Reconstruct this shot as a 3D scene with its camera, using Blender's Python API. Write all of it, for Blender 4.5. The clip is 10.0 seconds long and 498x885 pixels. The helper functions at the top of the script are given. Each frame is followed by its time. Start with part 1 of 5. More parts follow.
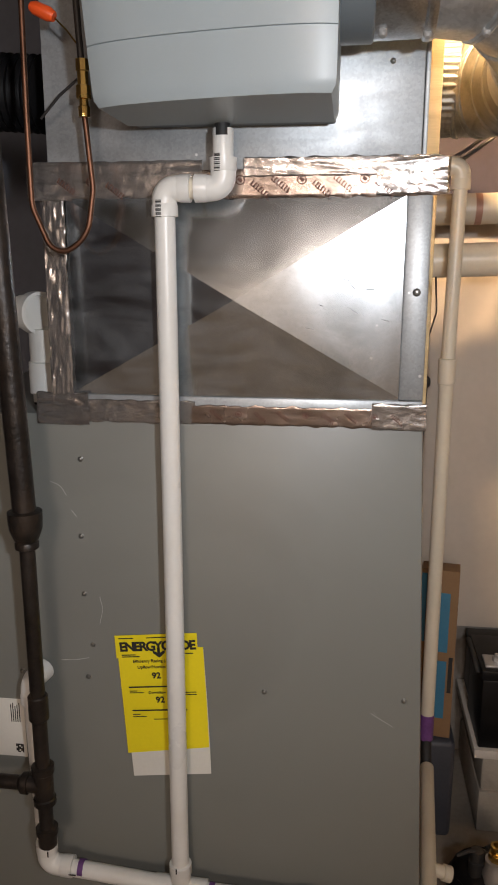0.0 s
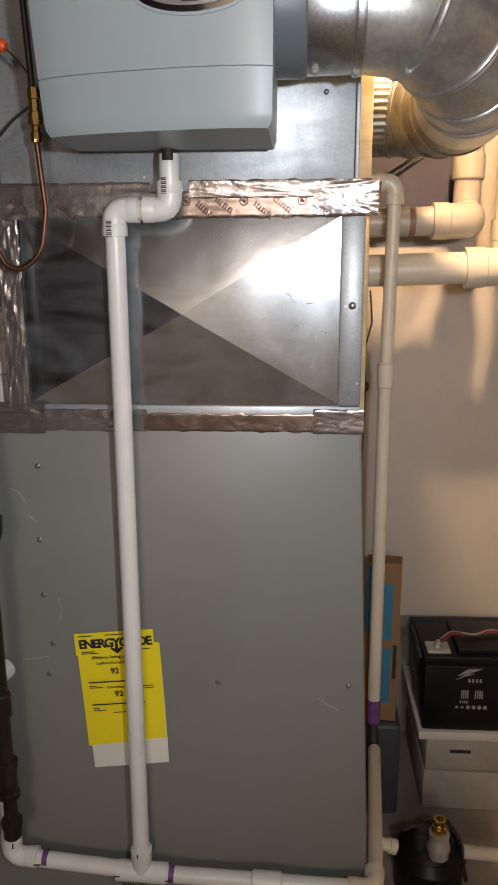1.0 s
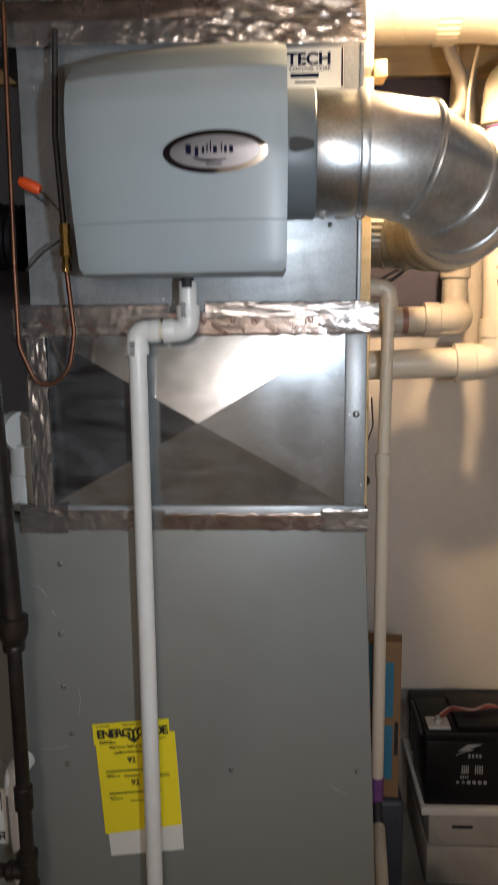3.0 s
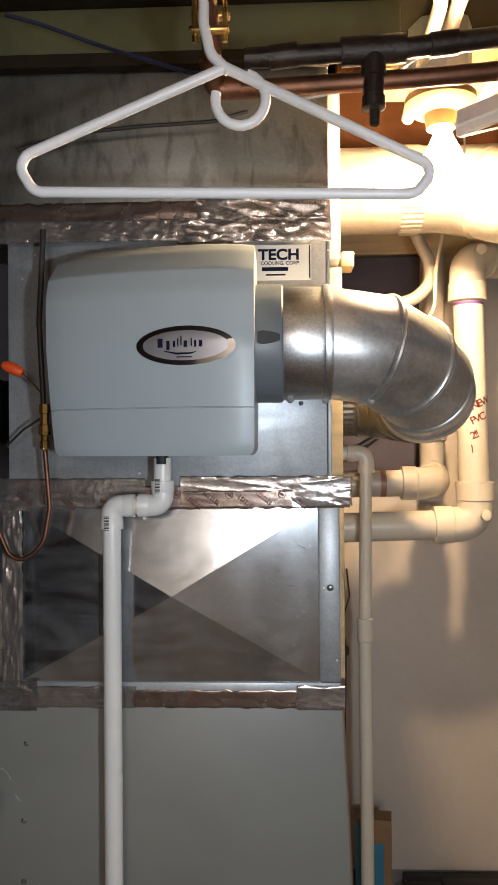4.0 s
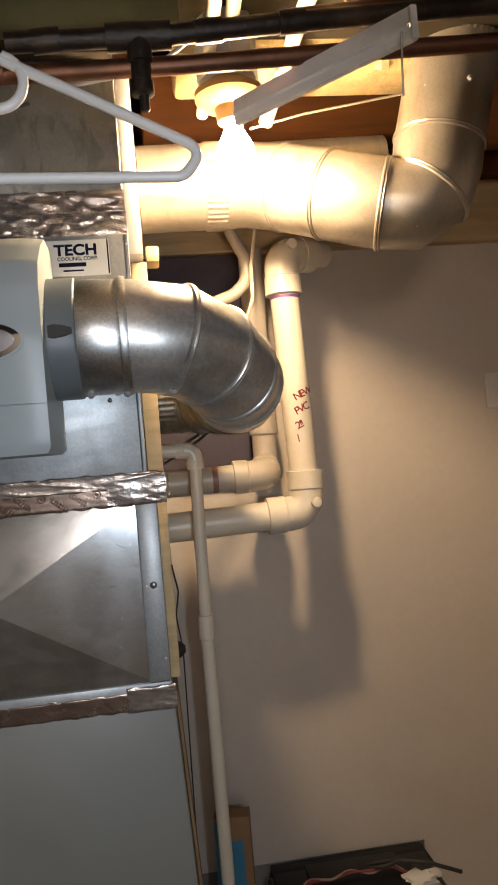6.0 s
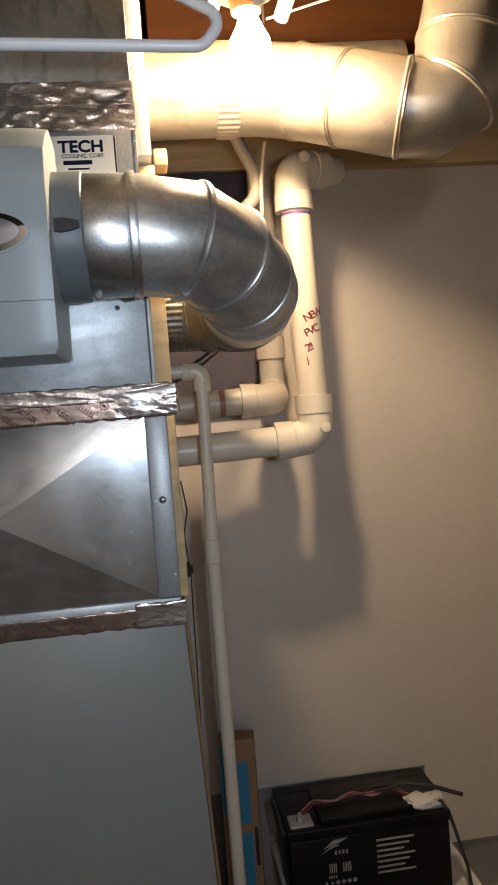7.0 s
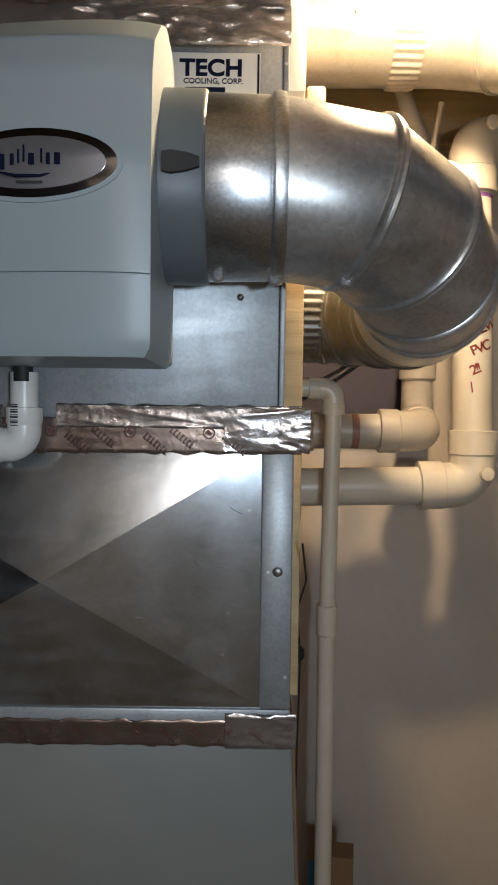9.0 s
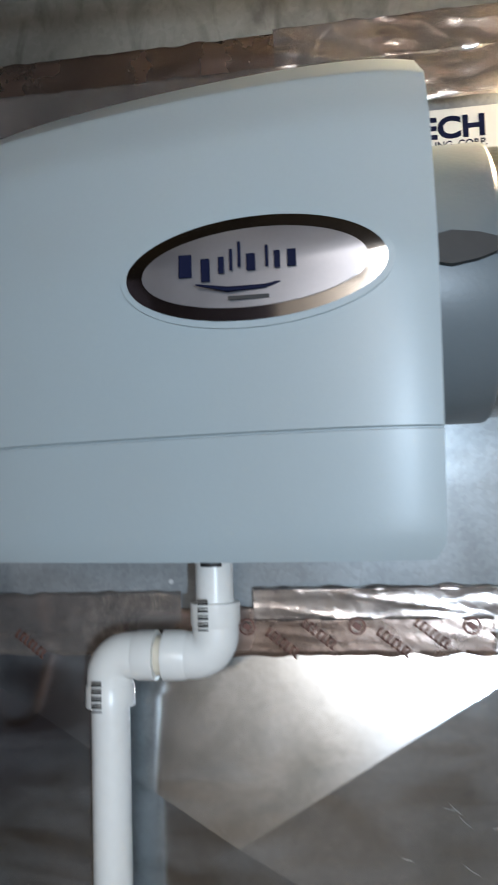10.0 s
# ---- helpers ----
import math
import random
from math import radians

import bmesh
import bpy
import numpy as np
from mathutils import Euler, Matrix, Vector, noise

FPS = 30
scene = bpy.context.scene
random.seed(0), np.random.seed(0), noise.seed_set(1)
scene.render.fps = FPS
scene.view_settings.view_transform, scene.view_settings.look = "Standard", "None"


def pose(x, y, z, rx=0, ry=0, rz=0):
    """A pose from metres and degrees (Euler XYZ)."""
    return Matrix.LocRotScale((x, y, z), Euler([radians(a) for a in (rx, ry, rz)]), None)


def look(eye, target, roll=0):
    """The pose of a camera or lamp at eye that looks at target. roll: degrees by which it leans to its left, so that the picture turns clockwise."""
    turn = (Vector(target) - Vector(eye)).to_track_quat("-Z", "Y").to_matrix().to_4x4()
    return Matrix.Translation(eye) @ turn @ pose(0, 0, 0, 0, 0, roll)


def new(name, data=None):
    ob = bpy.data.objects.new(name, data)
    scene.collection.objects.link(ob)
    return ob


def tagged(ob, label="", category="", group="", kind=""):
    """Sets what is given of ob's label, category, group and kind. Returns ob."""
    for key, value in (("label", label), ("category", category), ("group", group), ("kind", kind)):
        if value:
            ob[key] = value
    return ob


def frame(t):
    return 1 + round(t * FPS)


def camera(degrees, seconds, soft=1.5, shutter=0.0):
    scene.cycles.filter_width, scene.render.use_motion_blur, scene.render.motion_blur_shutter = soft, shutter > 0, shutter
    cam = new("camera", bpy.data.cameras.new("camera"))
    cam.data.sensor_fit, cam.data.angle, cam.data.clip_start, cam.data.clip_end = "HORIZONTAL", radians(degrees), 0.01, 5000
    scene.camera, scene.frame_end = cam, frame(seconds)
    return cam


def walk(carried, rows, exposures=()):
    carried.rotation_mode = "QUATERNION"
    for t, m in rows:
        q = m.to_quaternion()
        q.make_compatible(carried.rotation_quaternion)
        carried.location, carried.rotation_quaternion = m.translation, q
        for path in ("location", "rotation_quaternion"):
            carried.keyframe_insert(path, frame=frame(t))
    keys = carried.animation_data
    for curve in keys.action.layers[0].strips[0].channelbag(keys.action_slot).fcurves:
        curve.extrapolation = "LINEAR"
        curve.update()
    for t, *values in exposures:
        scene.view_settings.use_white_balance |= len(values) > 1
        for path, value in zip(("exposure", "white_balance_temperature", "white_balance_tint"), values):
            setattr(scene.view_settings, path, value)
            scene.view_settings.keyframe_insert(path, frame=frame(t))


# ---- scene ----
cam = camera(36.0, 10.0, 1.7, 0.2)
PATH = [
    (0, (-0.106, -1.042, 1.222), (-0.353, 0.888, 0.761), 0.0),
    (0.5, (-0.103, -1.077, 1.244), (-0.26, 0.859, 0.768), 0.1),
    (1, (-0.093, -1.103, 1.249), (-0.219, 0.837, 0.779), -0.2),
    (1.5, (-0.093, -1.136, 1.255), (-0.193, 0.812, 0.811), -0.7),
    (2, (-0.097, -1.148, 1.255), (-0.193, 0.803, 0.826), -0.8),
    (2.5, (-0.111, -1.168, 1.246), (-0.206, 0.786, 0.828), -0.1),
    (3, (-0.129, -1.165, 1.34), (-0.218, 0.803, 0.999), -0.5),
    (3.2, (-0.117, -1.167, 1.404), (-0.219, 0.82, 1.206), -0.6),
    (4.5, (-0.07, -1.17, 1.389), (-0.088, 0.83, 1.414), -0.4),
    (5, (-0.019, -1.166, 1.38), (0.118, 0.829, 1.423), -1.6),
    (5.5, (0.002, -1.174, 1.395), (0.214, 0.814, 1.449), -3.9),
    (6.8, (-0.026, -1.12, 1.31), (0.252, 0.859, 1.228), -4.8),
    (7, (-0.03, -1.117, 1.315), (0.226, 0.864, 1.208), -4.3),
    (7.5, (-0.069, -1.116, 1.332), (0.052, 0.877, 1.214), -3.4),
    (8, (-0.085, -1.096, 1.324), (-0.04, 0.899, 1.199), -2.9),
    (8.5, (-0.057, -0.934, 1.35), (-0.018, 1.063, 1.237), -1.9),
    (9, (-0.052, -0.784, 1.349), (-0.045, 1.214, 1.261), 0.8),
    (9.5, (-0.106, -0.696, 1.368), (-0.228, 1.300, 1.371), 3.6),
    (10, (-0.160, -0.571, 1.414), (-0.455, 1.394, 1.572), -1.7),
]
EXPOSURE = [(0.0, 0.1, 7200, 22), (1.0, -0.05, 7000, 21), (2.0, -0.22, 6700, 18), (2.5, -0.25, 6600, 18), (3.2, -0.35, 6500, 17), (4.5, -0.5, 6600, 18), (5.5, -0.85, 6700, 18), (7.0, -0.88, 6100, 16), (7.5, -0.88, 6050, 15), (8.0, -0.64, 6000, 14), (8.5, -0.90, 6050, 14), (9.0, -1.02, 6100, 14), (9.5, -0.68, 5700, 11), (10.0, 0.05, 5850, 12)]
walk(cam, [(t, look(eye, target, roll)) for t, eye, target, roll in PATH], EXPOSURE)

# ---- world and light ----
world = bpy.data.worlds.new("basement_dark")
scene.world = world
world.use_nodes = True
world.node_tree.nodes["Background"].inputs[0].default_value = (0.9, 0.95, 1.0, 1)
world.node_tree.nodes["Background"].inputs[1].default_value = 0.01


# hand torch that shines on the furnace, and an unseen fill lamp added behind
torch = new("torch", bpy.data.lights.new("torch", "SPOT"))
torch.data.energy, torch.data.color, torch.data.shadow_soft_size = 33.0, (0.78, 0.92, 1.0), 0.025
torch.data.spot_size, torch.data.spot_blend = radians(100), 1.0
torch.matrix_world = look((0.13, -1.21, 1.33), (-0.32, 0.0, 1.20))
room_fill = new("room_fill", bpy.data.lights.new("room_fill", "POINT"))
room_fill.data.energy, room_fill.data.color, room_fill.data.shadow_soft_size = 52.0, (1.0, 0.92, 0.82), 0.25
room_fill.matrix_world = pose(-0.10, -3.00, 1.76)
BULB_GLOW = 1200.0


# ---- materials ----
def mat(name, colour, rough=0.5, metal=0.0, var=0.12, scale=14.0, fine=160.0, bump=0.15, rough_var=0.12,
        stain=None, stain_amount=0.0, stain_scale=5.0, spec=0.5, stretch=(1, 1, 1), trans=0.0, alpha=None):
    m = bpy.data.materials.new(name)
    m.use_nodes = True
    nt = m.node_tree
    b = nt.nodes["Principled BSDF"]
    N = nt.nodes.new
    L = nt.links.new
    tc = N("ShaderNodeTexCoord")
    mp = N("ShaderNodeMapping")
    mp.inputs["Scale"].default_value = stretch
    L(tc.outputs["Object"], mp.inputs[0])
    n1 = N("ShaderNodeTexNoise")
    n1.inputs["Scale"].default_value, n1.inputs["Detail"].default_value = scale, 5
    n2 = N("ShaderNodeTexNoise")
    n2.inputs["Scale"].default_value, n2.inputs["Detail"].default_value = fine, 3
    L(mp.outputs[0], n1.inputs[0])
    L(mp.outputs[0], n2.inputs[0])
    mix = N("ShaderNodeMix")
    mix.data_type = "RGBA"
    lo = [max(0, c * (1 - var)) for c in colour]
    hi = [min(1, c * (1 + var)) for c in colour]
    mix.inputs["A"].default_value, mix.inputs["B"].default_value = (*lo, 1), (*hi, 1)
    add = N("ShaderNodeMath")
    add.operation = "MULTIPLY_ADD"
    L(n2.outputs[0], add.inputs[0])
    add.inputs[1].default_value = 0.45
    L(n1.outputs[0], add.inputs[2])
    sub = N("ShaderNodeMapRange")
    sub.inputs[1].default_value, sub.inputs[2].default_value = 0.42, 1.02
    L(add.outputs[0], sub.inputs[0])
    L(sub.outputs[0], mix.inputs["Factor"])
    out = mix.outputs["Result"]
    if stain is not None:
        n3 = N("ShaderNodeTexNoise")
        n3.inputs["Scale"].default_value, n3.inputs["Detail"].default_value = stain_scale, 7
        n3.inputs["Distortion"].default_value = 0.6
        L(mp.outputs[0], n3.inputs[0])
        r = N("ShaderNodeMapRange")
        r.inputs[1].default_value, r.inputs[2].default_value = 0.5, 0.72
        r.inputs[4].default_value = stain_amount
        L(n3.outputs[0], r.inputs[0])
        mx = N("ShaderNodeMix")
        mx.data_type = "RGBA"
        L(r.outputs[0], mx.inputs["Factor"])
        L(out, mx.inputs["A"])
        mx.inputs["B"].default_value = (*stain, 1)
        out = mx.outputs["Result"]
    L(out, b.inputs["Base Color"])
    rr = N("ShaderNodeMapRange")
    rr.inputs[3].default_value, rr.inputs[4].default_value = max(0.02, rough - rough_var), min(1, rough + rough_var)
    L(n1.outputs[0], rr.inputs[0])
    L(rr.outputs[0], b.inputs["Roughness"])
    b.inputs["Metallic"].default_value = metal
    b.inputs["Specular IOR Level"].default_value = spec
    b.inputs["Transmission Weight"].default_value = trans
    if bump:
        bp = N("ShaderNodeBump")
        bp.inputs["Strength"].default_value, bp.inputs["Distance"].default_value = bump, 0.002
        L(add.outputs[0], bp.inputs["Height"])
        L(bp.outputs[0], b.inputs["Normal"])
    return m


def galvanised(name, colour, rough, dirt, dirt_amount, cell=260.0, streak=(1, 1, 1), dirt_scale=9.0, bump=0.1, metal=1.0, spangle=0.06, smear=0.07):
    """Zinc-coated sheet: spangle cells over broad stains."""
    m = mat(name, colour, rough, metal, 0.06, 7.0, 90.0, bump, 0.08, dirt, dirt_amount, dirt_scale, stretch=streak)
    nt = m.node_tree
    b = nt.nodes["Principled BSDF"]
    v = nt.nodes.new("ShaderNodeTexVoronoi")
    v.inputs["Scale"].default_value = cell
    tc = nt.nodes.new("ShaderNodeTexCoord")
    nt.links.new(tc.outputs["Object"], v.inputs["Vector"])
    hsv = nt.nodes.new("ShaderNodeHueSaturation")
    src = b.inputs["Base Color"].links[0].from_socket
    nt.links.new(src, hsv.inputs["Color"])
    bw = nt.nodes.new("ShaderNodeSeparateColor")
    nt.links.new(v.outputs["Color"], bw.inputs[0])
    r = nt.nodes.new("ShaderNodeMapRange")
    r.inputs[3].default_value, r.inputs[4].default_value = 1 - spangle, 1 + spangle
    nt.links.new(bw.outputs[0], r.inputs[0])
    nt.links.new(r.outputs[0], hsv.inputs["Value"])
    # fine pale specks and long rubbed smears
    sp = nt.nodes.new("ShaderNodeTexVoronoi")
    sp.inputs["Scale"].default_value = 34.0
    nt.links.new(tc.outputs["Object"], sp.inputs["Vector"])
    sr = nt.nodes.new("ShaderNodeMapRange")
    sr.inputs[1].default_value, sr.inputs[2].default_value, sr.inputs[3].default_value, sr.inputs[4].default_value = 0.05, 0.085, 0.8, 0.0
    nt.links.new(sp.outputs["Distance"], sr.inputs[0])
    pick = nt.nodes.new("ShaderNodeSeparateColor")
    nt.links.new(sp.outputs["Color"], pick.inputs[0])
    gate = nt.nodes.new("ShaderNodeMath")
    gate.operation = "GREATER_THAN"
    nt.links.new(pick.outputs[1], gate.inputs[0])
    gate.inputs[1].default_value = 0.86
    both = nt.nodes.new("ShaderNodeMath")
    both.operation = "MULTIPLY"
    nt.links.new(gate.outputs[0], both.inputs[0])
    nt.links.new(sr.outputs[0], both.inputs[1])
    speck = nt.nodes.new("ShaderNodeMix")
    speck.data_type = "RGBA"
    nt.links.new(both.outputs[0], speck.inputs["Factor"])
    nt.links.new(hsv.outputs[0], speck.inputs["A"])
    speck.inputs["B"].default_value = (0.85, 0.86, 0.86, 1)
    mp2 = nt.nodes.new("ShaderNodeMapping")
    mp2.inputs["Scale"].default_value = (3.0, 3.0, 1.6)
    mp2.inputs["Rotation"].default_value = (0, 0.35, 0)
    nt.links.new(tc.outputs["Object"], mp2.inputs[0])
    sm = nt.nodes.new("ShaderNodeTexNoise")
    sm.inputs["Scale"].default_value, sm.inputs["Detail"].default_value = 3.2, 6.0
    nt.links.new(mp2.outputs[0], sm.inputs[0])
    smr = nt.nodes.new("ShaderNodeMapRange")
    smr.inputs[1].default_value, smr.inputs[2].default_value, smr.inputs[3].default_value, smr.inputs[4].default_value = 0.40, 0.68, rough - 0.4 * smear, rough + smear
    nt.links.new(sm.outputs[0], smr.inputs[0])
    nt.links.new(smr.outputs[0], b.inputs["Roughness"])
    nt.links.new(speck.outputs["Result"], b.inputs["Base Color"])
    return m


def dust_film(m, low, high):
    """Wiped, streaky dust that dulls bare metal in places."""
    nt = m.node_tree
    tc = nt.nodes.new("ShaderNodeTexCoord")
    mp = nt.nodes.new("ShaderNodeMapping")
    mp.inputs["Scale"].default_value, mp.inputs["Rotation"].default_value = (5.0, 1.0, 16.0), (0, 0.9, 0)
    nt.links.new(tc.outputs["Object"], mp.inputs[0])
    n = nt.nodes.new("ShaderNodeTexNoise")
    n.inputs["Scale"].default_value, n.inputs["Detail"].default_value, n.inputs["Distortion"].default_value = 1.6, 8.0, 1.2
    nt.links.new(mp.outputs[0], n.inputs[0])
    r = nt.nodes.new("ShaderNodeMapRange")
    r.inputs[1].default_value, r.inputs[2].default_value, r.inputs[3].default_value, r.inputs[4].default_value = 0.35, 0.70, high, low
    nt.links.new(n.outputs[0], r.inputs[0])
    nt.links.new(r.outputs[0], nt.nodes["Principled BSDF"].inputs["Metallic"])


def glow(name, colour, strength):
    m = bpy.data.materials.new(name)
    m.use_nodes = True
    b = m.node_tree.nodes["Principled BSDF"]
    b.inputs["Emission Color"].default_value = (*colour, 1)
    b.inputs["Emission Strength"].default_value = strength
    b.inputs["Base Color"].default_value = (0.9, 0.85, 0.75, 1)
    return m


M_CABINET = mat("grey_enamel", (0.225, 0.232, 0.214), 0.40, 0.0, 0.05, 2.2, 700, 0.025, 0.10, (0.16, 0.157, 0.145), 0.45, 2.2)
M_COIL = galvanised("galvanised_coil_panel", (0.49, 0.53, 0.56), 0.165, (0.26, 0.29, 0.30), 0.7, 420, (1, 1, 1), 11.0, 0.06, smear=0.03)
dust_film(M_COIL, 0.84, 1.0)
M_PLENUM = galvanised("galvanised_plenum", (0.36, 0.385, 0.40), 0.40, (0.27, 0.29, 0.30), 0.6, 330, (3, 1, 0.7), 10.0, 0.04, spangle=0.08)
dust_film(M_PLENUM, 0.25, 0.55)
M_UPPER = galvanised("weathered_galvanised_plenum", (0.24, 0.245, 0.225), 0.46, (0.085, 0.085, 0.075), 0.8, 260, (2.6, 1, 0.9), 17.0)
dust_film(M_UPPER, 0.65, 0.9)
M_DUCT = galvanised("stained_galvanised_duct", (0.56, 0.565, 0.555), 0.33, (0.35, 0.325, 0.285), 0.65, 240, (1.6, 1, 1), 11.0, 0.04, 1.0, 0.10)
dust_film(M_DUCT, 0.62, 0.86)
M_SLEEVE = galvanised("bright_spangled_sheet", (0.62, 0.65, 0.67), 0.34, (0.42, 0.44, 0.46), 0.4, 420, (1, 1, 1), 14.0, 0.03, 1.0, 0.13)
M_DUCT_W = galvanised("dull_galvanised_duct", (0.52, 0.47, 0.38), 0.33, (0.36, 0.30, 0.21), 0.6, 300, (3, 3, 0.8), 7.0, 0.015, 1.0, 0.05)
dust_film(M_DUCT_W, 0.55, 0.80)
M_FOIL = mat("foil_tape", (0.60, 0.57, 0.55), 0.20, 0.77, 0.10, 25, 120, 0.6, 0.12, (0.55, 0.42, 0.36), 0.35, 12.0)
M_FOIL_COPPER = mat("foil_tape_warm", (0.52, 0.43, 0.38), 0.26, 0.92, 0.10, 20, 90, 0.4, 0.12, (0.40, 0.33, 0.30), 0.4, 9.0)
M_TAPE_INK = mat("tape_print", (0.16, 0.06, 0.04), 0.5, 0.0, 0.2, 30, 200, 0.0)
M_PVC = mat("white_pvc", (0.80, 0.80, 0.77), 0.30, 0.0, 0.05, 10, 120, 0.05, 0.08, (0.62, 0.56, 0.44), 0.25, 6.0)
M_PVC_AGED = mat("aged_pvc", (0.70, 0.64, 0.52), 0.34, 0.0, 0.06, 10, 120, 0.06, 0.08, (0.55, 0.45, 0.30), 0.35, 7.0)
M_PURPLE = mat("purple_primer", (0.16, 0.06, 0.22), 0.5, 0.0, 0.35, 40, 150, 0.1)
M_PRIMER_RED = mat("faded_primer", (0.28, 0.14, 0.10), 0.5, 0.0, 0.3, 40, 150, 0.1)
M_HUM = mat("humidifier_plastic", (0.355, 0.415, 0.437), 0.38, 0.0, 0.03, 5, 500, 0.04, 0.05, (0.34, 0.355, 0.35), 0.3, 4.0)
M_HUM_DARK = mat("slate_plastic", (0.13, 0.155, 0.17), 0.40, 0.0, 0.05, 10, 400, 0.1)
M_BLACK = mat("black_plastic", (0.008, 0.008, 0.009), 0.38, 0.0, 0.3, 12, 200, 0.1, 0.12, (0.03, 0.028, 0.026), 0.3, 6.0, spec=0.22)
M_RUBBER = mat("black_rubber", (0.02, 0.02, 0.02), 0.6, 0.0, 0.3, 12, 200, 0.1)
M_BADGE = mat("brushed_badge", (0.46, 0.46, 0.49), 0.34, 0.9, 0.05, 20, 500, 0.02)
M_CHROME = mat("chrome_ring", (0.75, 0.75, 0.75), 0.08, 1.0, 0.02, 10, 200, 0.0, 0.02)
M_NAVY = mat("navy_ink", (0.004, 0.006, 0.026), 0.6, 0.0, 0.1, 20, 200, 0.0, spec=0.1)
M_INK = mat("black_ink", (0.02, 0.02, 0.02), 0.55, 0.0, 0.2, 20, 200, 0.0)
M_RED_INK = mat("red_marker", (0.26, 0.025, 0.01), 0.6, 0.0, 0.2, 40, 200, 0.0)
M_YELLOW = mat("yellow_paper", (0.90, 0.74, 0.02), 0.5, 0.0, 0.05, 6, 200, 0.05)
M_WHITE_PAPER = mat("white_paper", (0.72, 0.71, 0.66), 0.5, 0.0, 0.05, 6, 200, 0.05)
M_WALL = mat("painted_concrete", (0.62, 0.555, 0.48), 0.75, 0.0, 0.07, 2.2, 60, 0.35, 0.08, (0.42, 0.36, 0.30), 0.3, 1.6)
M_CONC = mat("raw_concrete", (0.27, 0.25, 0.225), 0.85, 0.0, 0.2, 5, 90, 0.5, 0.08, (0.16, 0.14, 0.12), 0.5, 4.0)
M_FLOOR = mat("concrete_floor", (0.30, 0.265, 0.225), 0.8, 0.0, 0.2, 4, 80, 0.5, 0.08, (0.13, 0.105, 0.085), 0.6, 3.0)
M_BLOCK = mat("concrete_block", (0.43, 0.40, 0.35), 0.9, 0.0, 0.15, 9, 130, 0.8, 0.05, (0.26, 0.24, 0.21), 0.5, 6.0)
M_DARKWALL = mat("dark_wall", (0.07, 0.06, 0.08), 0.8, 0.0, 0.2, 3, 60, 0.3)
M_BIN = mat("dark_bin_plastic", (0.05, 0.056, 0.072), 0.5, 0.0, 0.2, 8, 150, 0.1)
M_SLATE = mat("slate_blue_paint", (0.13, 0.145, 0.18), 0.7, 0.0, 0.15, 3, 60, 0.3)
M_CEIL = mat("old_ceiling_board", (0.026, 0.020, 0.012), 0.9, 0.0, 0.3, 4, 50, 0.3, 0.05, (0.008, 0.007, 0.005), 0.6, 7.0, spec=0.15)
M_FASCIA = mat("olive_fascia_paint", (0.11, 0.115, 0.052), 0.7, 0.0, 0.2, 4, 50, 0.3, 0.1, (0.045, 0.042, 0.02), 0.5, 6.0)
# Base greyed for the ducts' shade on the intake pipe; the stain is grime.
M_PVC_GREY = mat("grimy_shaded_pvc", (0.46, 0.41, 0.33), 0.36, 0.0, 0.08, 10, 120, 0.06, 0.08, (0.34, 0.27, 0.18), 0.4, 7.0)
M_WOOD = mat("joist_wood", (0.065, 0.023, 0.006), 0.75, 0.0, 0.25, 6, 60, 0.4, 0.1, (0.03, 0.011, 0.004), 0.6, 5.0, spec=0.12, stretch=(0.6, 5, 8))
M_WOOD_PALE = mat("sill_wood", (0.58, 0.43, 0.23), 0.65, 0.0, 0.2, 6, 60, 0.4, 0.1, (0.30, 0.18, 0.08), 0.4, 5.0, stretch=(0.6, 5, 8))
M_IRON = mat("black_iron_pipe", (0.026, 0.021, 0.018), 0.40, 0.45, 0.45, 22, 150, 0.9, 0.15, (0.07, 0.048, 0.034), 0.5, 26.0)
M_COPPER = mat("copper_pipe", (0.19, 0.092, 0.058), 0.46, 0.9, 0.3, 12, 120, 0.2, 0.14, (0.085, 0.045, 0.03), 0.7, 11.0)
M_BRASS = mat("brass", (0.62, 0.42, 0.14), 0.28, 1.0, 0.15, 20, 150, 0.1, 0.1)
M_STEEL = mat("zinc_steel", (0.52, 0.52, 0.51), 0.38, 0.6, 0.1, 20, 150, 0.1)
M_SCREW = mat("dull_screw_steel", (0.24, 0.24, 0.23), 0.35, 0.8, 0.2, 40, 200, 0.1)
M_HANGER = mat("white_hanger_plastic", (0.86, 0.86, 0.86), 0.30, 0.0, 0.03, 10, 200, 0.03)
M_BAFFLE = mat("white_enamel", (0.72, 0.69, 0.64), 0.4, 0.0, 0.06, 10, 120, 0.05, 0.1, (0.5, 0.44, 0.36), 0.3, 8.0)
M_CARD = mat("cardboard", (0.25, 0.145, 0.072), 0.8, 0.0, 0.1, 12, 140, 0.2)
M_BLUE = mat("blue_print", (0.03, 0.18, 0.30), 0.6, 0.0, 0.12, 12, 140, 0.1)
M_PRINT = mat("faded_white_print", (0.34, 0.34, 0.33), 0.5, 0.0, 0.25, 60, 400, 0.0)
M_SCUFF = mat("pale_scuff", (0.42, 0.42, 0.40), 0.5, 0.0, 0.25, 60, 400, 0.0)
M_CABLE = mat("cable_jacket", (0.72, 0.62, 0.45), 0.45, 0.0, 0.08, 15, 140, 0.05)
M_WIRE = mat("dark_wire", (0.03, 0.028, 0.028), 0.5, 0.0, 0.2, 20, 140, 0.0)
M_BLUEWIRE = mat("blue_wire", (0.02, 0.025, 0.06), 0.5, 0.0, 0.2, 20, 140, 0.0)
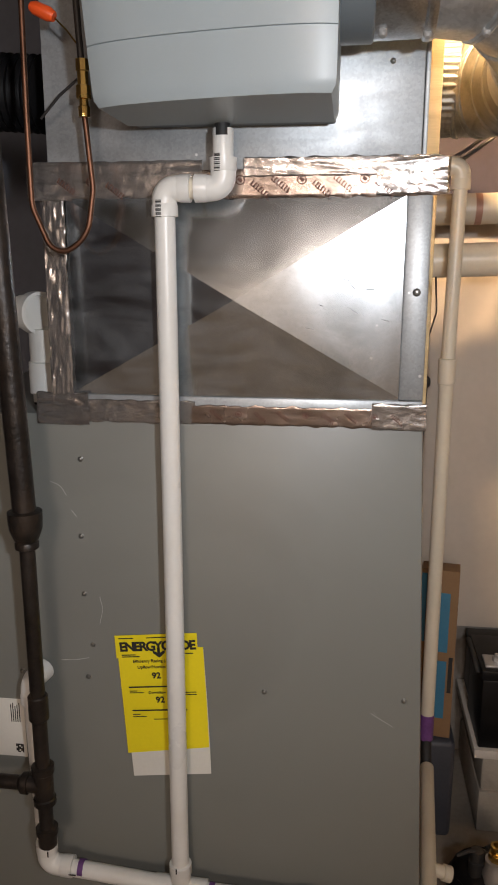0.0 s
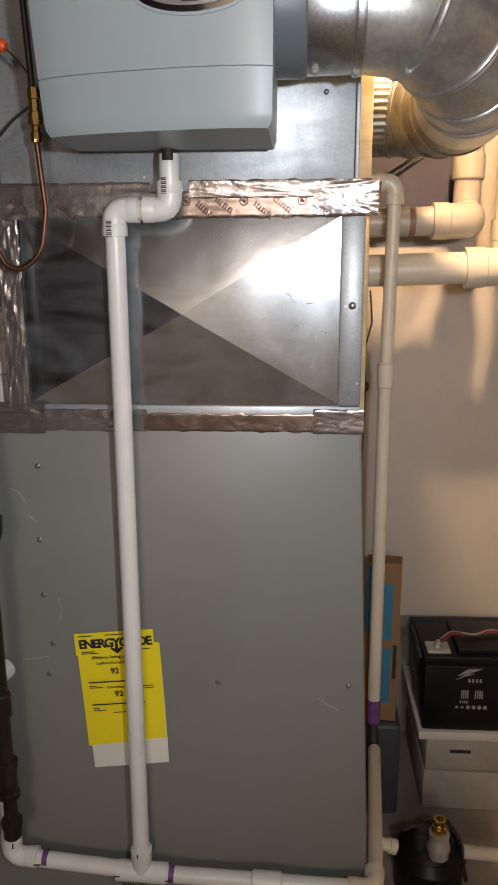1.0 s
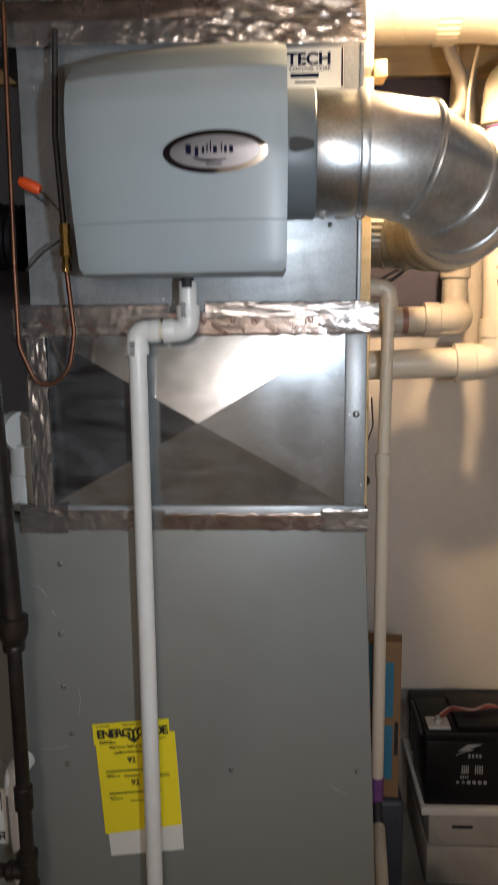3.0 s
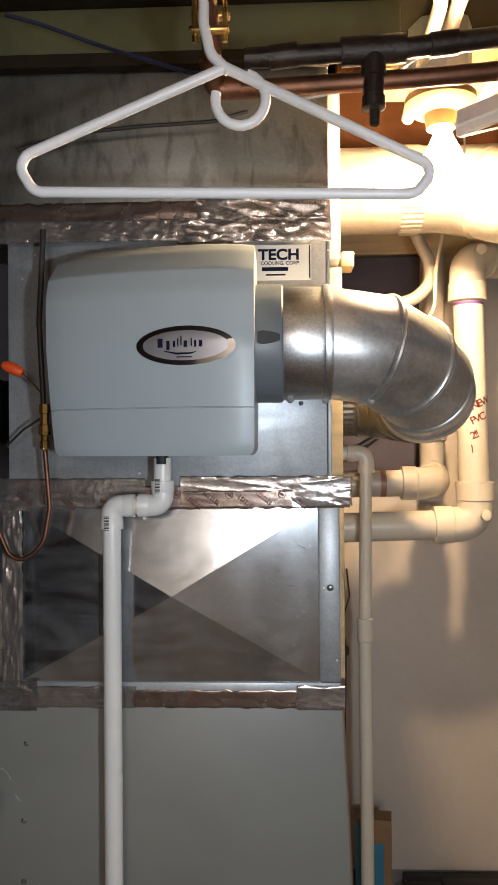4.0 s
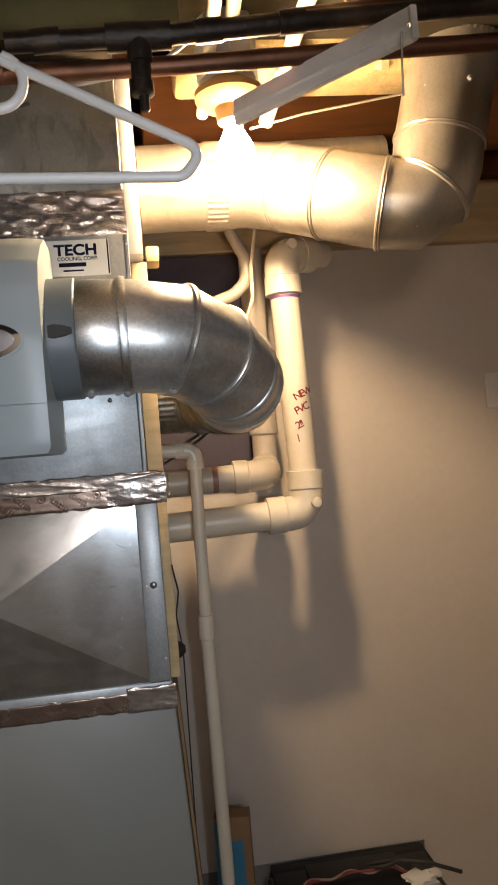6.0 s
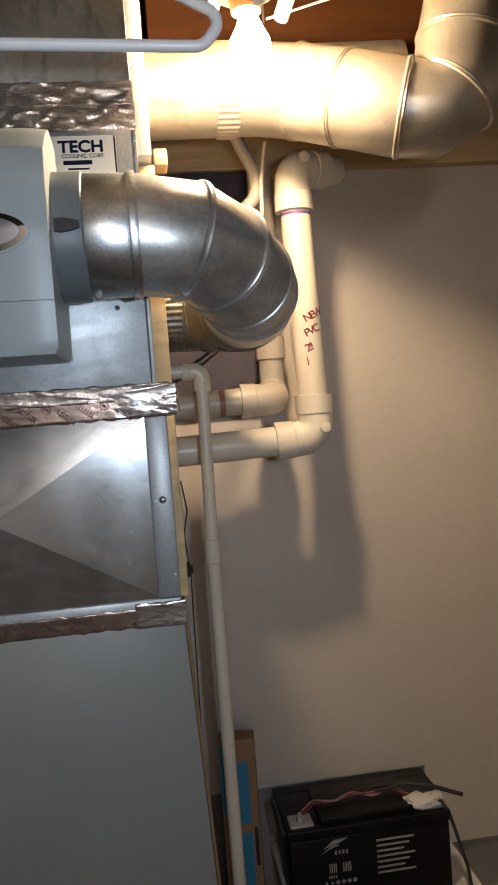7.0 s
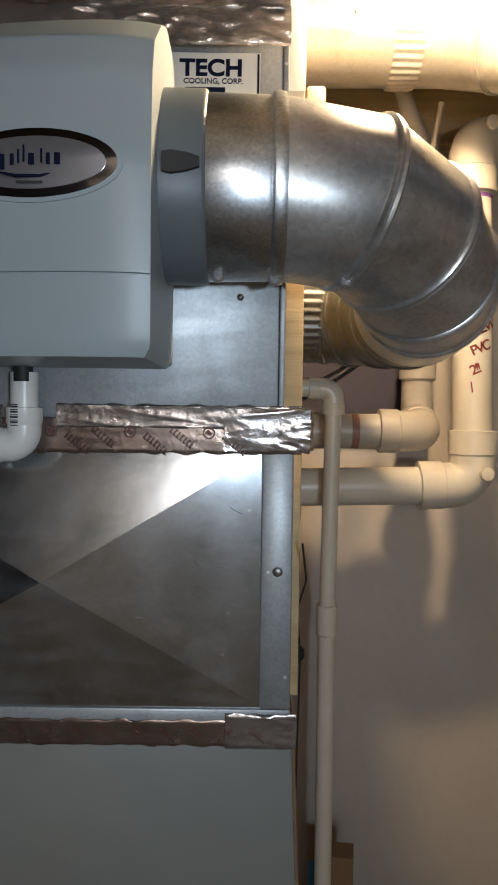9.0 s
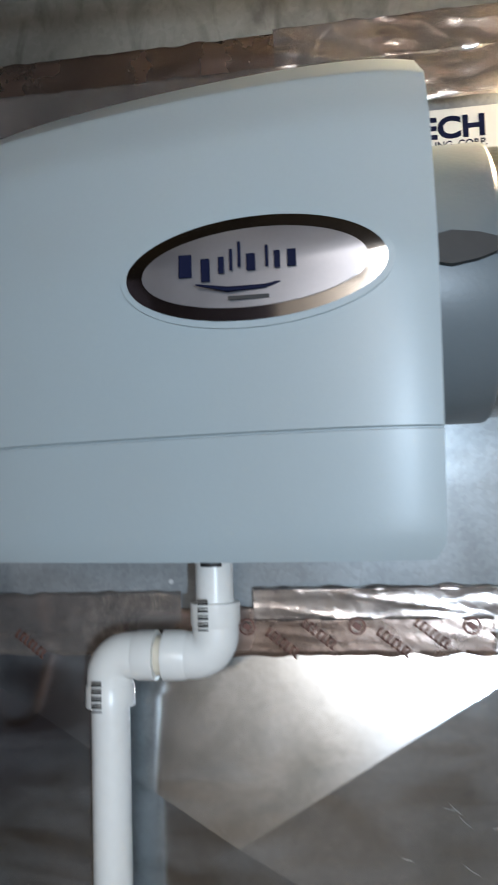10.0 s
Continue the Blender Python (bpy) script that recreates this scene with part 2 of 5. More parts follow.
M_REDWIRE = mat("red_wire", (0.20, 0.03, 0.025), 0.45, 0.0, 0.1, 20, 140, 0.0)
M_DUST = mat("dusty_pink_sleeve", (0.42, 0.27, 0.24), 0.7, 0.0, 0.3, 40, 200, 0.2)
M_ORANGE = mat("orange_connector", (0.85, 0.10, 0.02), 0.4, 0.0, 0.1, 20, 140, 0.0)
# Amber base carries the bulb's warm light on the porcelain.
M_PORCELAIN = mat("amber_lit_porcelain", (0.22, 0.125, 0.04), 0.35, 0.0, 0.05, 12, 140, 0.0)
M_INSUL = mat("fibre_insulation", (0.55, 0.40, 0.18), 0.95, 0.0, 0.3, 25, 200, 1.0)
M_BULB = glow("lit_bulb", (1.0, 0.73, 0.42), BULB_GLOW)


# ---- builders ----
def part(name, bm, material, parent=None, label="", smooth=True):
    me = bpy.data.meshes.new(name)
    bmesh.ops.recalc_face_normals(bm, faces=bm.faces)
    bm.to_mesh(me)
    bm.free()
    me.materials.append(material)
    if smooth:
        total = sum(p.area for p in me.polygons)
        for p in me.polygons:
            # broad flat faces stay flat, so that rounded edges do not bend their shading
            p.use_smooth = not (len(p.vertices) == 4 and p.area > 0.08 * total and max(abs(c) for c in p.normal) > 0.9999)
        me.set_sharp_from_angle(angle=radians(38))
    ob = new(name, me)
    if parent is not None:
        ob.parent = parent
        ob.matrix_parent_inverse = Matrix.Translation(parent.location).inverted()
    if label:
        ob["label"] = label
    return ob


def thing(name, label, category, base=(0, 0, 0), group=""):
    ob = new(name)
    ob.location = base
    ob.empty_display_size = 0.05
    return tagged(ob, label, category, group)


def block(x0, x1, y0, y1, z0, z1, bevel=0.0, bm=None, seg=2):
    bm = bm or bmesh.new()
    r = bmesh.ops.create_cube(bm, size=1.0)
    vs = r["verts"]
    for v in vs:
        v.co = Vector(((x0 + x1) / 2 + v.co.x * (x1 - x0), (y0 + y1) / 2 + v.co.y * (y1 - y0), (z0 + z1) / 2 + v.co.z * (z1 - z0)))
    if bevel:
        es = list({e for v in vs for e in v.link_edges})
        bmesh.ops.bevel(bm, geom=es, offset=bevel, segments=seg, profile=0.5, affect="EDGES")
    return bm


def fillet(points, radius, steps=8):
    """A polyline with its corners rounded."""
    pts = [Vector(p) for p in points]
    out = [pts[0]]
    for a, b, c in zip(pts, pts[1:], pts[2:]):
        u, w = (a - b).normalized(), (c - b).normalized()
        ang = u.angle(w)
        if ang > 3.1:
            out.append(b)
            continue
        d = min(radius / math.tan(ang / 2), (a - b).length * 0.49, (c - b).length * 0.49)
        p, q = b + u * d, b + w * d
        r = d * math.tan(ang / 2)
        centre = b + (u + w).normalized() * (r / math.sin(ang / 2))
        n0, n1 = p - centre, q - centre
        for k in range(steps + 1):
            f = k / steps
            th = n0.angle(n1)
            out.append(centre + (n0 * math.sin((1 - f) * th) + n1 * math.sin(f * th)) / math.sin(th))
    out.append(pts[-1])
    return out


def sweep(points, radius, segs=20, bm=None, caps=True):
    """A round tube along a polyline; radius is a number or one for each point."""
    bm = bm or bmesh.new()
    pts = [Vector(p) for p in points]
    clean = [pts[0]]
    radii = [radius] if not isinstance(radius, (list, tuple)) else [radius[0]]
    for n, p in enumerate(pts[1:], 1):
        if (p - clean[-1]).length > 1e-6:
            clean.append(p)
            radii.append(radius if not isinstance(radius, (list, tuple)) else radius[n])
    pts = clean
    t0 = (pts[1] - pts[0]).normalized()
    side = t0.orthogonal().normalized()
    rings = []
    for n, p in enumerate(pts):
        a = pts[max(n - 1, 0)]
        c = pts[min(n + 1, len(pts) - 1)]
        t = (c - a).normalized()
        side = (side - t * side.dot(t)).normalized()
        up = t.cross(side)
        rings.append([bm.verts.new(p + (side * math.cos(s) + up * math.sin(s)) * radii[n]) for s in (2 * math.pi * i / segs for i in range(segs))])
    for r0, r1 in zip(rings, rings[1:]):
        for i in range(segs):
            bm.faces.new((r0[i], r0[(i + 1) % segs], r1[(i + 1) % segs], r1[i]))
    if caps:
        bm.faces.new(rings[0][::-1])
        bm.faces.new(rings[-1])
    return bm


def turned(origin, axis, profile, segs=24, bm=None, caps=True):
    """A lathe form: (distance along the axis, radius) pairs."""
    bm = bm or bmesh.new()
    o, a = Vector(origin), Vector(axis).normalized()
    side = a.orthogonal().normalized()
    up = a.cross(side)
    rings = [[bm.verts.new(o + a * h + (side * math.cos(s) + up * math.sin(s)) * r) for s in (2 * math.pi * i / segs for i in range(segs))] for h, r in profile]
    for r0, r1 in zip(rings, rings[1:]):
        for i in range(segs):
            bm.faces.new((r0[i], r0[(i + 1) % segs], r1[(i + 1) % segs], r1[i]))
    if caps:
        bm.faces.new(rings[0][::-1])
        bm.faces.new(rings[-1])
    return bm


def socket(p, axis, length, r, bm=None):
    """A pipe socket with a rolled lip, starting at p."""
    return turned(p, axis, [(0, r * 0.97), (0.0015, r), (length * 0.8, r * 0.985), (length, r * 0.93)], 24, bm)


def lettering(name, words, size, m, material, parent, align="LEFT", bold=0.0, spread=1.0, label=""):
    cu = bpy.data.curves.new(name, "FONT")
    cu.body, cu.size, cu.align_x, cu.extrude, cu.offset, cu.space_character = words, size, align, 0.0003, bold, spread
    tmp = bpy.data.objects.new(name, cu)
    scene.collection.objects.link(tmp)
    dg = bpy.context.evaluated_depsgraph_get()
    me = bpy.data.meshes.new_from_object(tmp.evaluated_get(dg))
    bpy.data.objects.remove(tmp)
    me.transform(m)
    me.materials.clear()
    me.materials.append(material)
    ob = new(name, me)
    ob.parent = parent
    ob.matrix_parent_inverse = Matrix.Translation(parent.location).inverted()
    if label:
        ob["label"] = label
    return ob


def structure(ob, label, category):
    return tagged(ob, label, category, kind="structure")


# ---- the room ----
WALL_Y = 0.75
structure(part("floor", block(-2.4, 2.6, -3.4, 0.95, -0.12, 0.0), M_FLOOR, smooth=False), "stained brown-grey concrete basement floor", "floor")
structure(part("wall_north", block(-2.4, 2.6, WALL_Y, WALL_Y + 0.2, 0.0, 1.86), M_CONC, smooth=False), "raw grey concrete foundation wall", "wall")
structure(part("wall_paint", block(-0.02, 2.6, WALL_Y - 0.012, WALL_Y, 0.35, 1.86), M_WALL, smooth=False), "cream painted skim coat on foundation wall", "wall")
structure(part("wall_paint", block(0.60, 2.6, WALL_Y - 0.012, WALL_Y, 0.136, 0.35, 0.0), M_WALL, smooth=False), "cream painted skim coat on foundation wall", "wall")
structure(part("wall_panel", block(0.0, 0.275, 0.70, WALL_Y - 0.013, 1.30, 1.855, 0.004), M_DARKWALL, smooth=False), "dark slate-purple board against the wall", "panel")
structure(part("wall_panel", block(-2.39, -0.021, 0.70, WALL_Y - 0.001, 0.0, 1.855, 0.004), M_SLATE, smooth=False), "blue-grey painted wall behind the furnace", "wall")
structure(part("wall_south", block(-1.25, 2.6, -3.6, -3.4, 0.0, 2.4), M_WALL, smooth=False), "plain painted basement wall", "wall")
# Dark walls out of view, set to darken the coil panel's left reflection.
structure(part("wall_south_dark", block(-2.4, -1.2505, -3.6, -3.4, 0.0, 2.4), M_DARKWALL, smooth=False), "unseen dark wall toned for the panel's reflection", "wall")
structure(part("wall_west", block(-2.6, -2.4, -3.6, 0.95, 0.0, 2.4), M_DARKWALL, smooth=False), "unseen dark wall toned for the panel's reflection", "wall")
structure(part("wall_east", block(2.6, 2.8, -3.6, 0.95, 0.0, 2.4), M_WALL, smooth=False), "plain painted basement wall", "wall")
structure(part("ceiling", block(-2.6, 2.8, -3.6, 1.1, 2.24, 2.30), M_WOOD, smooth=False), "brown wooden subfloor boards overhead", "ceiling")

# ---- overhead structure ----
structure(part("sill_beam", block(-2.4, 2.6, 0.70, 0.95, 1.86, 2.02, 0.004), M_WOOD_PALE, smooth=False), "pale wooden sill beam on the wall top", "beam")
structure(part("ceiling_board", block(-2.4, 2.6, -3.4, 0.10, 2.055, 2.08, 0.003), M_CEIL, smooth=False), "dark olive-brown ceiling board, stained", "ceiling")
for jy in (0.43, 0.62):
    structure(part("joist", block(0.03, 2.6, jy, jy + 0.045, 2.0, 2.24, 0.004), M_WOOD, smooth=False), "orange-brown wooden floor joist", "joist")
structure(part("header_board", block(-2.4, 0.09, -0.036, -0.013, 1.9865, 2.054, 0.002), M_FASCIA, smooth=False), "dark olive fascia board over the plenum", "trim")
structure(part("header_strip", block(-2.4, -0.015, -0.040, -0.0165, 1.966, 1.986, 0.002), M_CEIL, smooth=False), "dark brown trim strip at the ceiling edge", "trim")


# ---- furnace ----
def screw(x, z, parent, y=0.0, r=0.0034):
    bm = turned((x, y, z), (0, -1, 0), [(-0.002, r * 1.25), (0.0008, r * 1.25), (0.0012, r), (0.0035, r * 0.85), (0.0042, r * 0.4)], 8)
    return part("screw", bm, M_SCREW, parent)


furnace = thing("furnace", "tall grey enamelled furnace cabinet with side screws", "furnace", (-0.36, 0.3, 0.0))
LEAN = 0.043  # the cabinet stands a little out of true: its side moves out towards the floor


def leaned(bm):
    for v in bm.verts:
        v.co.x += LEAN * (1.0 - v.co.z)
    return bm


part("cabinet", leaned(block(-0.74, 0.0, 0.0, 0.62, 0.03, 1.008, 0.004)), M_CABINET, furnace)
part("plinth", leaned(block(-0.72, -0.02, 0.02, 0.60, 0.0, 0.03, 0.003)), M_RUBBER, furnace, "dark base")
for sx, sz in ((-0.487, 0.941), (-0.492, 0.822), (-0.492, 0.729), (-0.482, 0.645), (-0.492, 0.590), (-0.216, 0.584), (-0.007, 0.585), (-0.60, 0.592)):
    screw(sx, sz, furnace)

for arc in ([(-0.535, 0.905), (-0.520, 0.900), (-0.512, 0.885)], [(-0.505, 0.862), (-0.498, 0.852)], [(-0.468, 0.725), (-0.464, 0.705), (-0.470, 0.680)],
            [(-0.535, 0.615), (-0.51, 0.617), (-0.49, 0.622)], [(-0.055, 0.560), (-0.035, 0.548), (-0.022, 0.540)], [(-0.05, 0.562), (-0.048, 0.558)]):
    part("scratch", sweep(fillet([(x, -0.0001, z) for x, z in arc], 0.02), 0.0005, 6), M_SCUFF, furnace, "pale scratch")

label = thing("energy_label", "yellow energy rating label, tilted, taped on the cabinet", "label", (-0.37, 0, 0.55))


def sheet(corners, y, n=10, bm=None, curl=0.0):
    """A thin paper quad in the furnace plane: corners are (x, z) top left, top right, bottom right, bottom left."""
    bm = bm or bmesh.new()
    tl, tr, br, bl = [Vector(c) for c in corners]
    rows = []
    for j in range(n + 1):
        v = j / n
        rows.append([bm.verts.new((p.x, y - curl * v ** 3 * (0.4 + 0.6 * i / n), p.y)) for i in range(n + 1) for p in ((tl.lerp(tr, i / n)).lerp(bl.lerp(br, i / n), v),)])
    fs = [bm.faces.new((rows[j][i], rows[j + 1][i], rows[j + 1][i + 1], rows[j][i + 1])) for j in range(n) for i in range(n)]
    r = bmesh.ops.extrude_face_region(bm, geom=fs)
    for v in r["geom"]:
        if isinstance(v, bmesh.types.BMVert):
            v.co.y += 0.0004
    return bm


part("sheet", sheet([(-0.443, 0.636), (-0.309, 0.652), (-0.297, 0.444), (-0.423, 0.423)], -0.002, curl=0.012), M_WHITE_PAPER, label, "white lower edge")
part("yellow_field", sheet([(-0.443, 0.640), (-0.309, 0.654), (-0.3005, 0.487), (-0.4315, 0.463)], -0.0035, curl=0.006), M_YELLOW, label)
part("header", sheet([(-0.4465, 0.664), (-0.3185, 0.677), (-0.3165, 0.640), (-0.4445, 0.626)], -0.0042), M_YELLOW, label)


def on_label(u, v):
    """A pose on the label: u across from its left edge, v down from its top, in metres."""
    a = math.atan2(0.013, 0.128)
    return Matrix.Translation((-0.4465 + u * math.cos(a) + v * 0.10, -0.0062, 0.664 + u * math.sin(a) - v)) @ Matrix.Rotation(-a, 4, "Y") @ Matrix.Rotation(math.pi / 2, 4, "X")


lettering("heading", "ENERGYGUIDE", 0.0205, on_label(0.006, 0.025), M_INK, label, bold=0.0007, spread=0.83)
lettering("print", "Efficiency Rating (AFUE)", 0.0072, on_label(0.024, 0.045), M_INK, label)
lettering("print", "Upflow/Horizontal", 0.0072, on_label(0.030, 0.055), M_INK, label)
lettering("print", "92", 0.014, on_label(0.051, 0.072), M_INK, label, bold=0.0003)
lettering("print", "Downflow", 0.0065, on_label(0.042, 0.098), M_INK, label)
lettering("print", "92", 0.014, on_label(0.052, 0.113), M_INK, label, bold=0.0003)
bm = bmesh.new()
arrow = [(-0.0022, 0.0), (-0.0022, -0.008), (-0.0095, -0.004), (-0.0095, -0.0085), (0.0, -0.0165), (0.0095, -0.0085), (0.0095, -0.004), (0.0022, -0.008), (0.0022, 0.0)]
lo = [bm.verts.new((x, z, 0)) for x, z in arrow]
hi = [bm.verts.new((x, z, 0.0003)) for x, z in arrow]
bm.faces.new(hi)
for i in range(len(arrow)):
    k = (i + 1) % len(arrow)
    bm.faces.new((lo[i], lo[k], hi[k], hi[i]))
bm.transform(on_label(0.067, 0.021))
part("arrow", bm, M_INK, label, "printed down arrow", smooth=False)
for u, v, w, h in ((0.012, 0.085, 0.088, 0.0022), (0.012, 0.125, 0.088, 0.0022), (0.006, 0.0035, 0.024, 0.0014), (0.05, 0.0035, 0.06, 0.0014),
                   (0.008, 0.031, 0.022, 0.0015), (0.008, 0.034, 0.028, 0.0015), (0.10, 0.031, 0.02, 0.0015), (0.012, 0.092, 0.012, 0.0013),
                   (0.012, 0.095, 0.022, 0.0013), (0.092, 0.096, 0.026, 0.0013), (0.092, 0.100, 0.026, 0.0013), (0.012, 0.132, 0.012, 0.0013),
                   (0.012, 0.136, 0.022, 0.0013), (0.045, 0.141, 0.04, 0.0013), (0.085, 0.172, 0.03, 0.0013)):
    bm = block(0, w, -h, 0, 0, 0.0003)
    bm.transform(on_label(u, v))
    part("printed_line", bm, M_INK, label, smooth=False)

# ---- coil box with its cross-broken panel ----
coil = thing("coil_box", "shiny galvanised coil box with cross-broken front panel", "duct", (-0.27, 0.25, 1.0))
CX0, CX1, CZ0, CZ1 = -0.495, -0.036, 1.038, 1.304
bm = bmesh.new()
deep = -0.019
n = 14
top, bot = CZ1, CZ0
mid = Vector((-0.258, deep, 1.171))
corner = [Vector((CX0 + 0.006, 0, top)), Vector((CX1, 0, top)), Vector((CX1 + 0.006, 0, bot)), Vector((CX0, 0, bot))]
vs = [bm.verts.new(c) for c in corner]
vm = bm.verts.new(mid)
for i in range(4):
    bm.faces.new((vs[i], vs[(i + 1) % 4], vm))
back = [bm.verts.new((c.x, 0.03, c.z)) for c in corner]
for i in range(4):
    bm.faces.new((vs[i], vs[(i + 1) % 4], back[(i + 1) % 4], back[i]))
bm.faces.new(back)
part("panel", bm, M_COIL, coil, "cross-broken sheet panel", smooth=False)
# short handling scratches on the panel
nick = random.Random(23)
for i in range(9):
    sx = nick.uniform(-0.165, -0.06)
    half = (sx - mid.x) / (CX1 - mid.x) * 0.10
    sz = mid.z + nick.uniform(-half, half)
    run, rise = nick.uniform(0.004, 0.014), nick.uniform(-0.008, 0.006)
    part("scratch", sweep([(u, deep * (CX1 - u) / (CX1 - mid.x) - 0.0003, w) for u, w in
                           ((sx, sz), (sx + 0.5 * run, sz + 0.6 * rise), (sx + run, sz + rise))], 0.00032, 6), M_STEEL, coil, "pale scratch")
part("body", block(-0.522, -0.004, 0.0305, 0.54, 1.008, 1.335, 0.003), M_PLENUM, coil)
part("side_flange", block(-0.0355, -0.003, -0.003, 0.030, 1.038, 1.312, 0.0025), M_PLENUM, coil, "folded edge flange")
part("side_flange", block(-0.5225, -0.4955, -0.003, 0.030, 1.038, 1.312, 0.0025), M_SLEEVE, coil, "folded edge flange")
part("bottom_rail", block(-0.522, -0.003, -0.003, 0.030, 1.009, 1.0375, 0.002), M_PLENUM, coil)
part("top_rail", block(-0.522, -0.003, -0.001, 0.030, 1.3045, 1.335, 0.002), M_PLENUM, coil)
screw(-0.018, 1.182, coil, -0.003, 0.0045)


# ---- foil tape ----
def strip(x0, x1, z0, z1, y, rumple, seed, nx=60, nz=8, drop=0.0, dense=2, freq=1.0, along=1.0):
    """Rumpled tape stuck flat on a face that looks to the camera's side."""
    bm = bmesh.new()
    g = []
    nx, nz = nx * dense, nz * dense
    for j in range(nz + 1):
        row = []
        for i in range(nx + 1):
            u, v = i / nx, j / nz
            p = Vector((u * (x1 - x0) * 30 * freq * along, v * (z1 - z0) * 60 * freq, seed))
            q = 0.5 * noise.noise(p * 1.2) + 0.35 * noise.noise(p * 2.6) + 0.5 * (1 - abs(noise.noise(Vector((p.x * 1.1, p.y * 2.4 + p.x * 0.5, seed + 7)))) ** 0.5)
            edge = 1.0 if 0 < j < nz else 0.0
            ez = 0.0025 * noise.noise(Vector((u * (x1 - x0) * 60, seed * 3 + j, 0))) if not edge else 0
            row.append(bm.verts.new((x0 + u * (x1 - x0), y - edge * (0.0006 + rumple * abs(q)) - 0.0006, z0 + v * (z1 - z0) + ez + drop * u)))
        g.append(row)
    for j in range(nz):
        for i in range(nx):
            bm.faces.new((g[j][i], g[j][i + 1], g[j + 1][i + 1], g[j + 1][i]))
    bmesh.ops.solidify(bm, geom=bm.faces[:], thickness=-0.0004)
    return bm


seam_low = thing("foil_tape", "shiny printed foil tape along the cabinet's top seam", "tape", (-0.25, 0, 1.0), "foil tape strips")
part("tape_band", strip(-0.535, -0.315, 0.998, 1.031, -0.003, 0.0015, 3, 60, 8), M_FOIL, seam_low)
part("tape_band", strip(-0.32, -0.0005, 0.999, 1.026, -0.0036, 0.0004, 5, 70, 8), M_FOIL_COPPER, seam_low, "warm-toned band")
part("tape_end", strip(-0.07, 0.003, 0.997, 1.034, -0.0048, 0.0016, 9, 30, 8), M_FOIL, seam_low)
seam_mid = thing("foil_tape", "crumpled printed foil tape on the plenum seam", "tape", (-0.25, 0, 1.33), "foil tape strips")
part("tape_band", strip(-0.53, -0.30, 1.303, 1.350, -0.003, 0.0022, 13, 70, 10, freq=0.4, along=0.35), M_FOIL, seam_mid, "creased left run")
part("tape_band", strip(-0.305, 0.0045, 1.302, 1.338, -0.0036, 0.0008, 15, 110, 8, 0.001, freq=0.7, along=0.5), M_FOIL_COPPER, seam_mid, "warm-toned band")
part("tape_band", strip(-0.245, 0.004, 1.328, 1.352, -0.0046, 0.0024, 17, 90, 8, freq=0.4, along=0.6), M_FOIL, seam_mid, "crumpled upper edge")
part("tape_end", strip(-0.075, 0.0125, 1.304, 1.350, -0.0056, 0.0040, 19, 30, 14, freq=0.4, along=1.0), M_FOIL, seam_mid, "crumpled end")
bm = strip(0, 0.06, 1.306, 1.350, 0, 0.0050, 21, 26, 14, freq=0.5, along=1.4)
bm.transform(Matrix.Translation((0.0135, -0.006, 0)) @ Matrix.Rotation(math.pi / 2, 4, "Z"))
part("tape_end", bm, M_FOIL, seam_mid, "end folded round the corner")
seam_side = thing("foil_tape", "vertical crumpled foil tape on the coil box corner", "tape", (-0.51, 0, 1.15), "foil tape strips")
bm = strip(0, 0.30, -0.016, 0.016, 0, 0.0030, 23, 80, 10, freq=0.9, along=0.7)
bm.transform(Matrix.Translation((-0.506, -0.004, 1.022)) @ Matrix.Rotation(-math.pi / 2, 4, "Y"))
part("tape_band", bm, M_FOIL, seam_side)
part("tape_end", strip(-0.545, -0.468, 0.993, 1.040, -0.0046, 0.0045, 27, 26, 14, freq=0.45, along=1.1), M_FOIL, seam_side, "crumpled lower corner")
part("tape_end", strip(-0.540, -0.478, 1.300, 1.346, -0.0046, 0.0035, 29, 26, 14, freq=0.45, along=1.1), M_FOIL, seam_side, "crumpled upper corner")
seam_top = thing("foil_tape", "wide crumpled foil tape round the upper plenum joint", "tape", (-0.2, 0, 1.74), "foil tape strips")
part("tape_band", strip(-0.60, -0.0145, 1.737, 1.769, -0.0165, 0.0012, 31, 130, 6, freq=0.5, along=0.6), M_FOIL_COPPER, seam_top, "flat warm-toned run")
part("tape_band", strip(-0.60, -0.235, 1.709, 1.742, -0.0175, 0.0016, 37, 90, 8, freq=0.9, along=2.2), M_FOIL, seam_top, "ridged lower run")
part("tape_band", strip(-0.245, -0.0135, 1.704, 1.742, -0.0180, 0.0036, 41, 60, 12, freq=0.55, along=1.5), M_FOIL, seam_top, "crumpled lower run")
part("tape_end", strip(-0.215, -0.0150, 1.738, 1.771, -0.0190, 0.0032, 45, 50, 10, freq=0.5, along=1.3), M_FOIL, seam_top, "crumpled end")

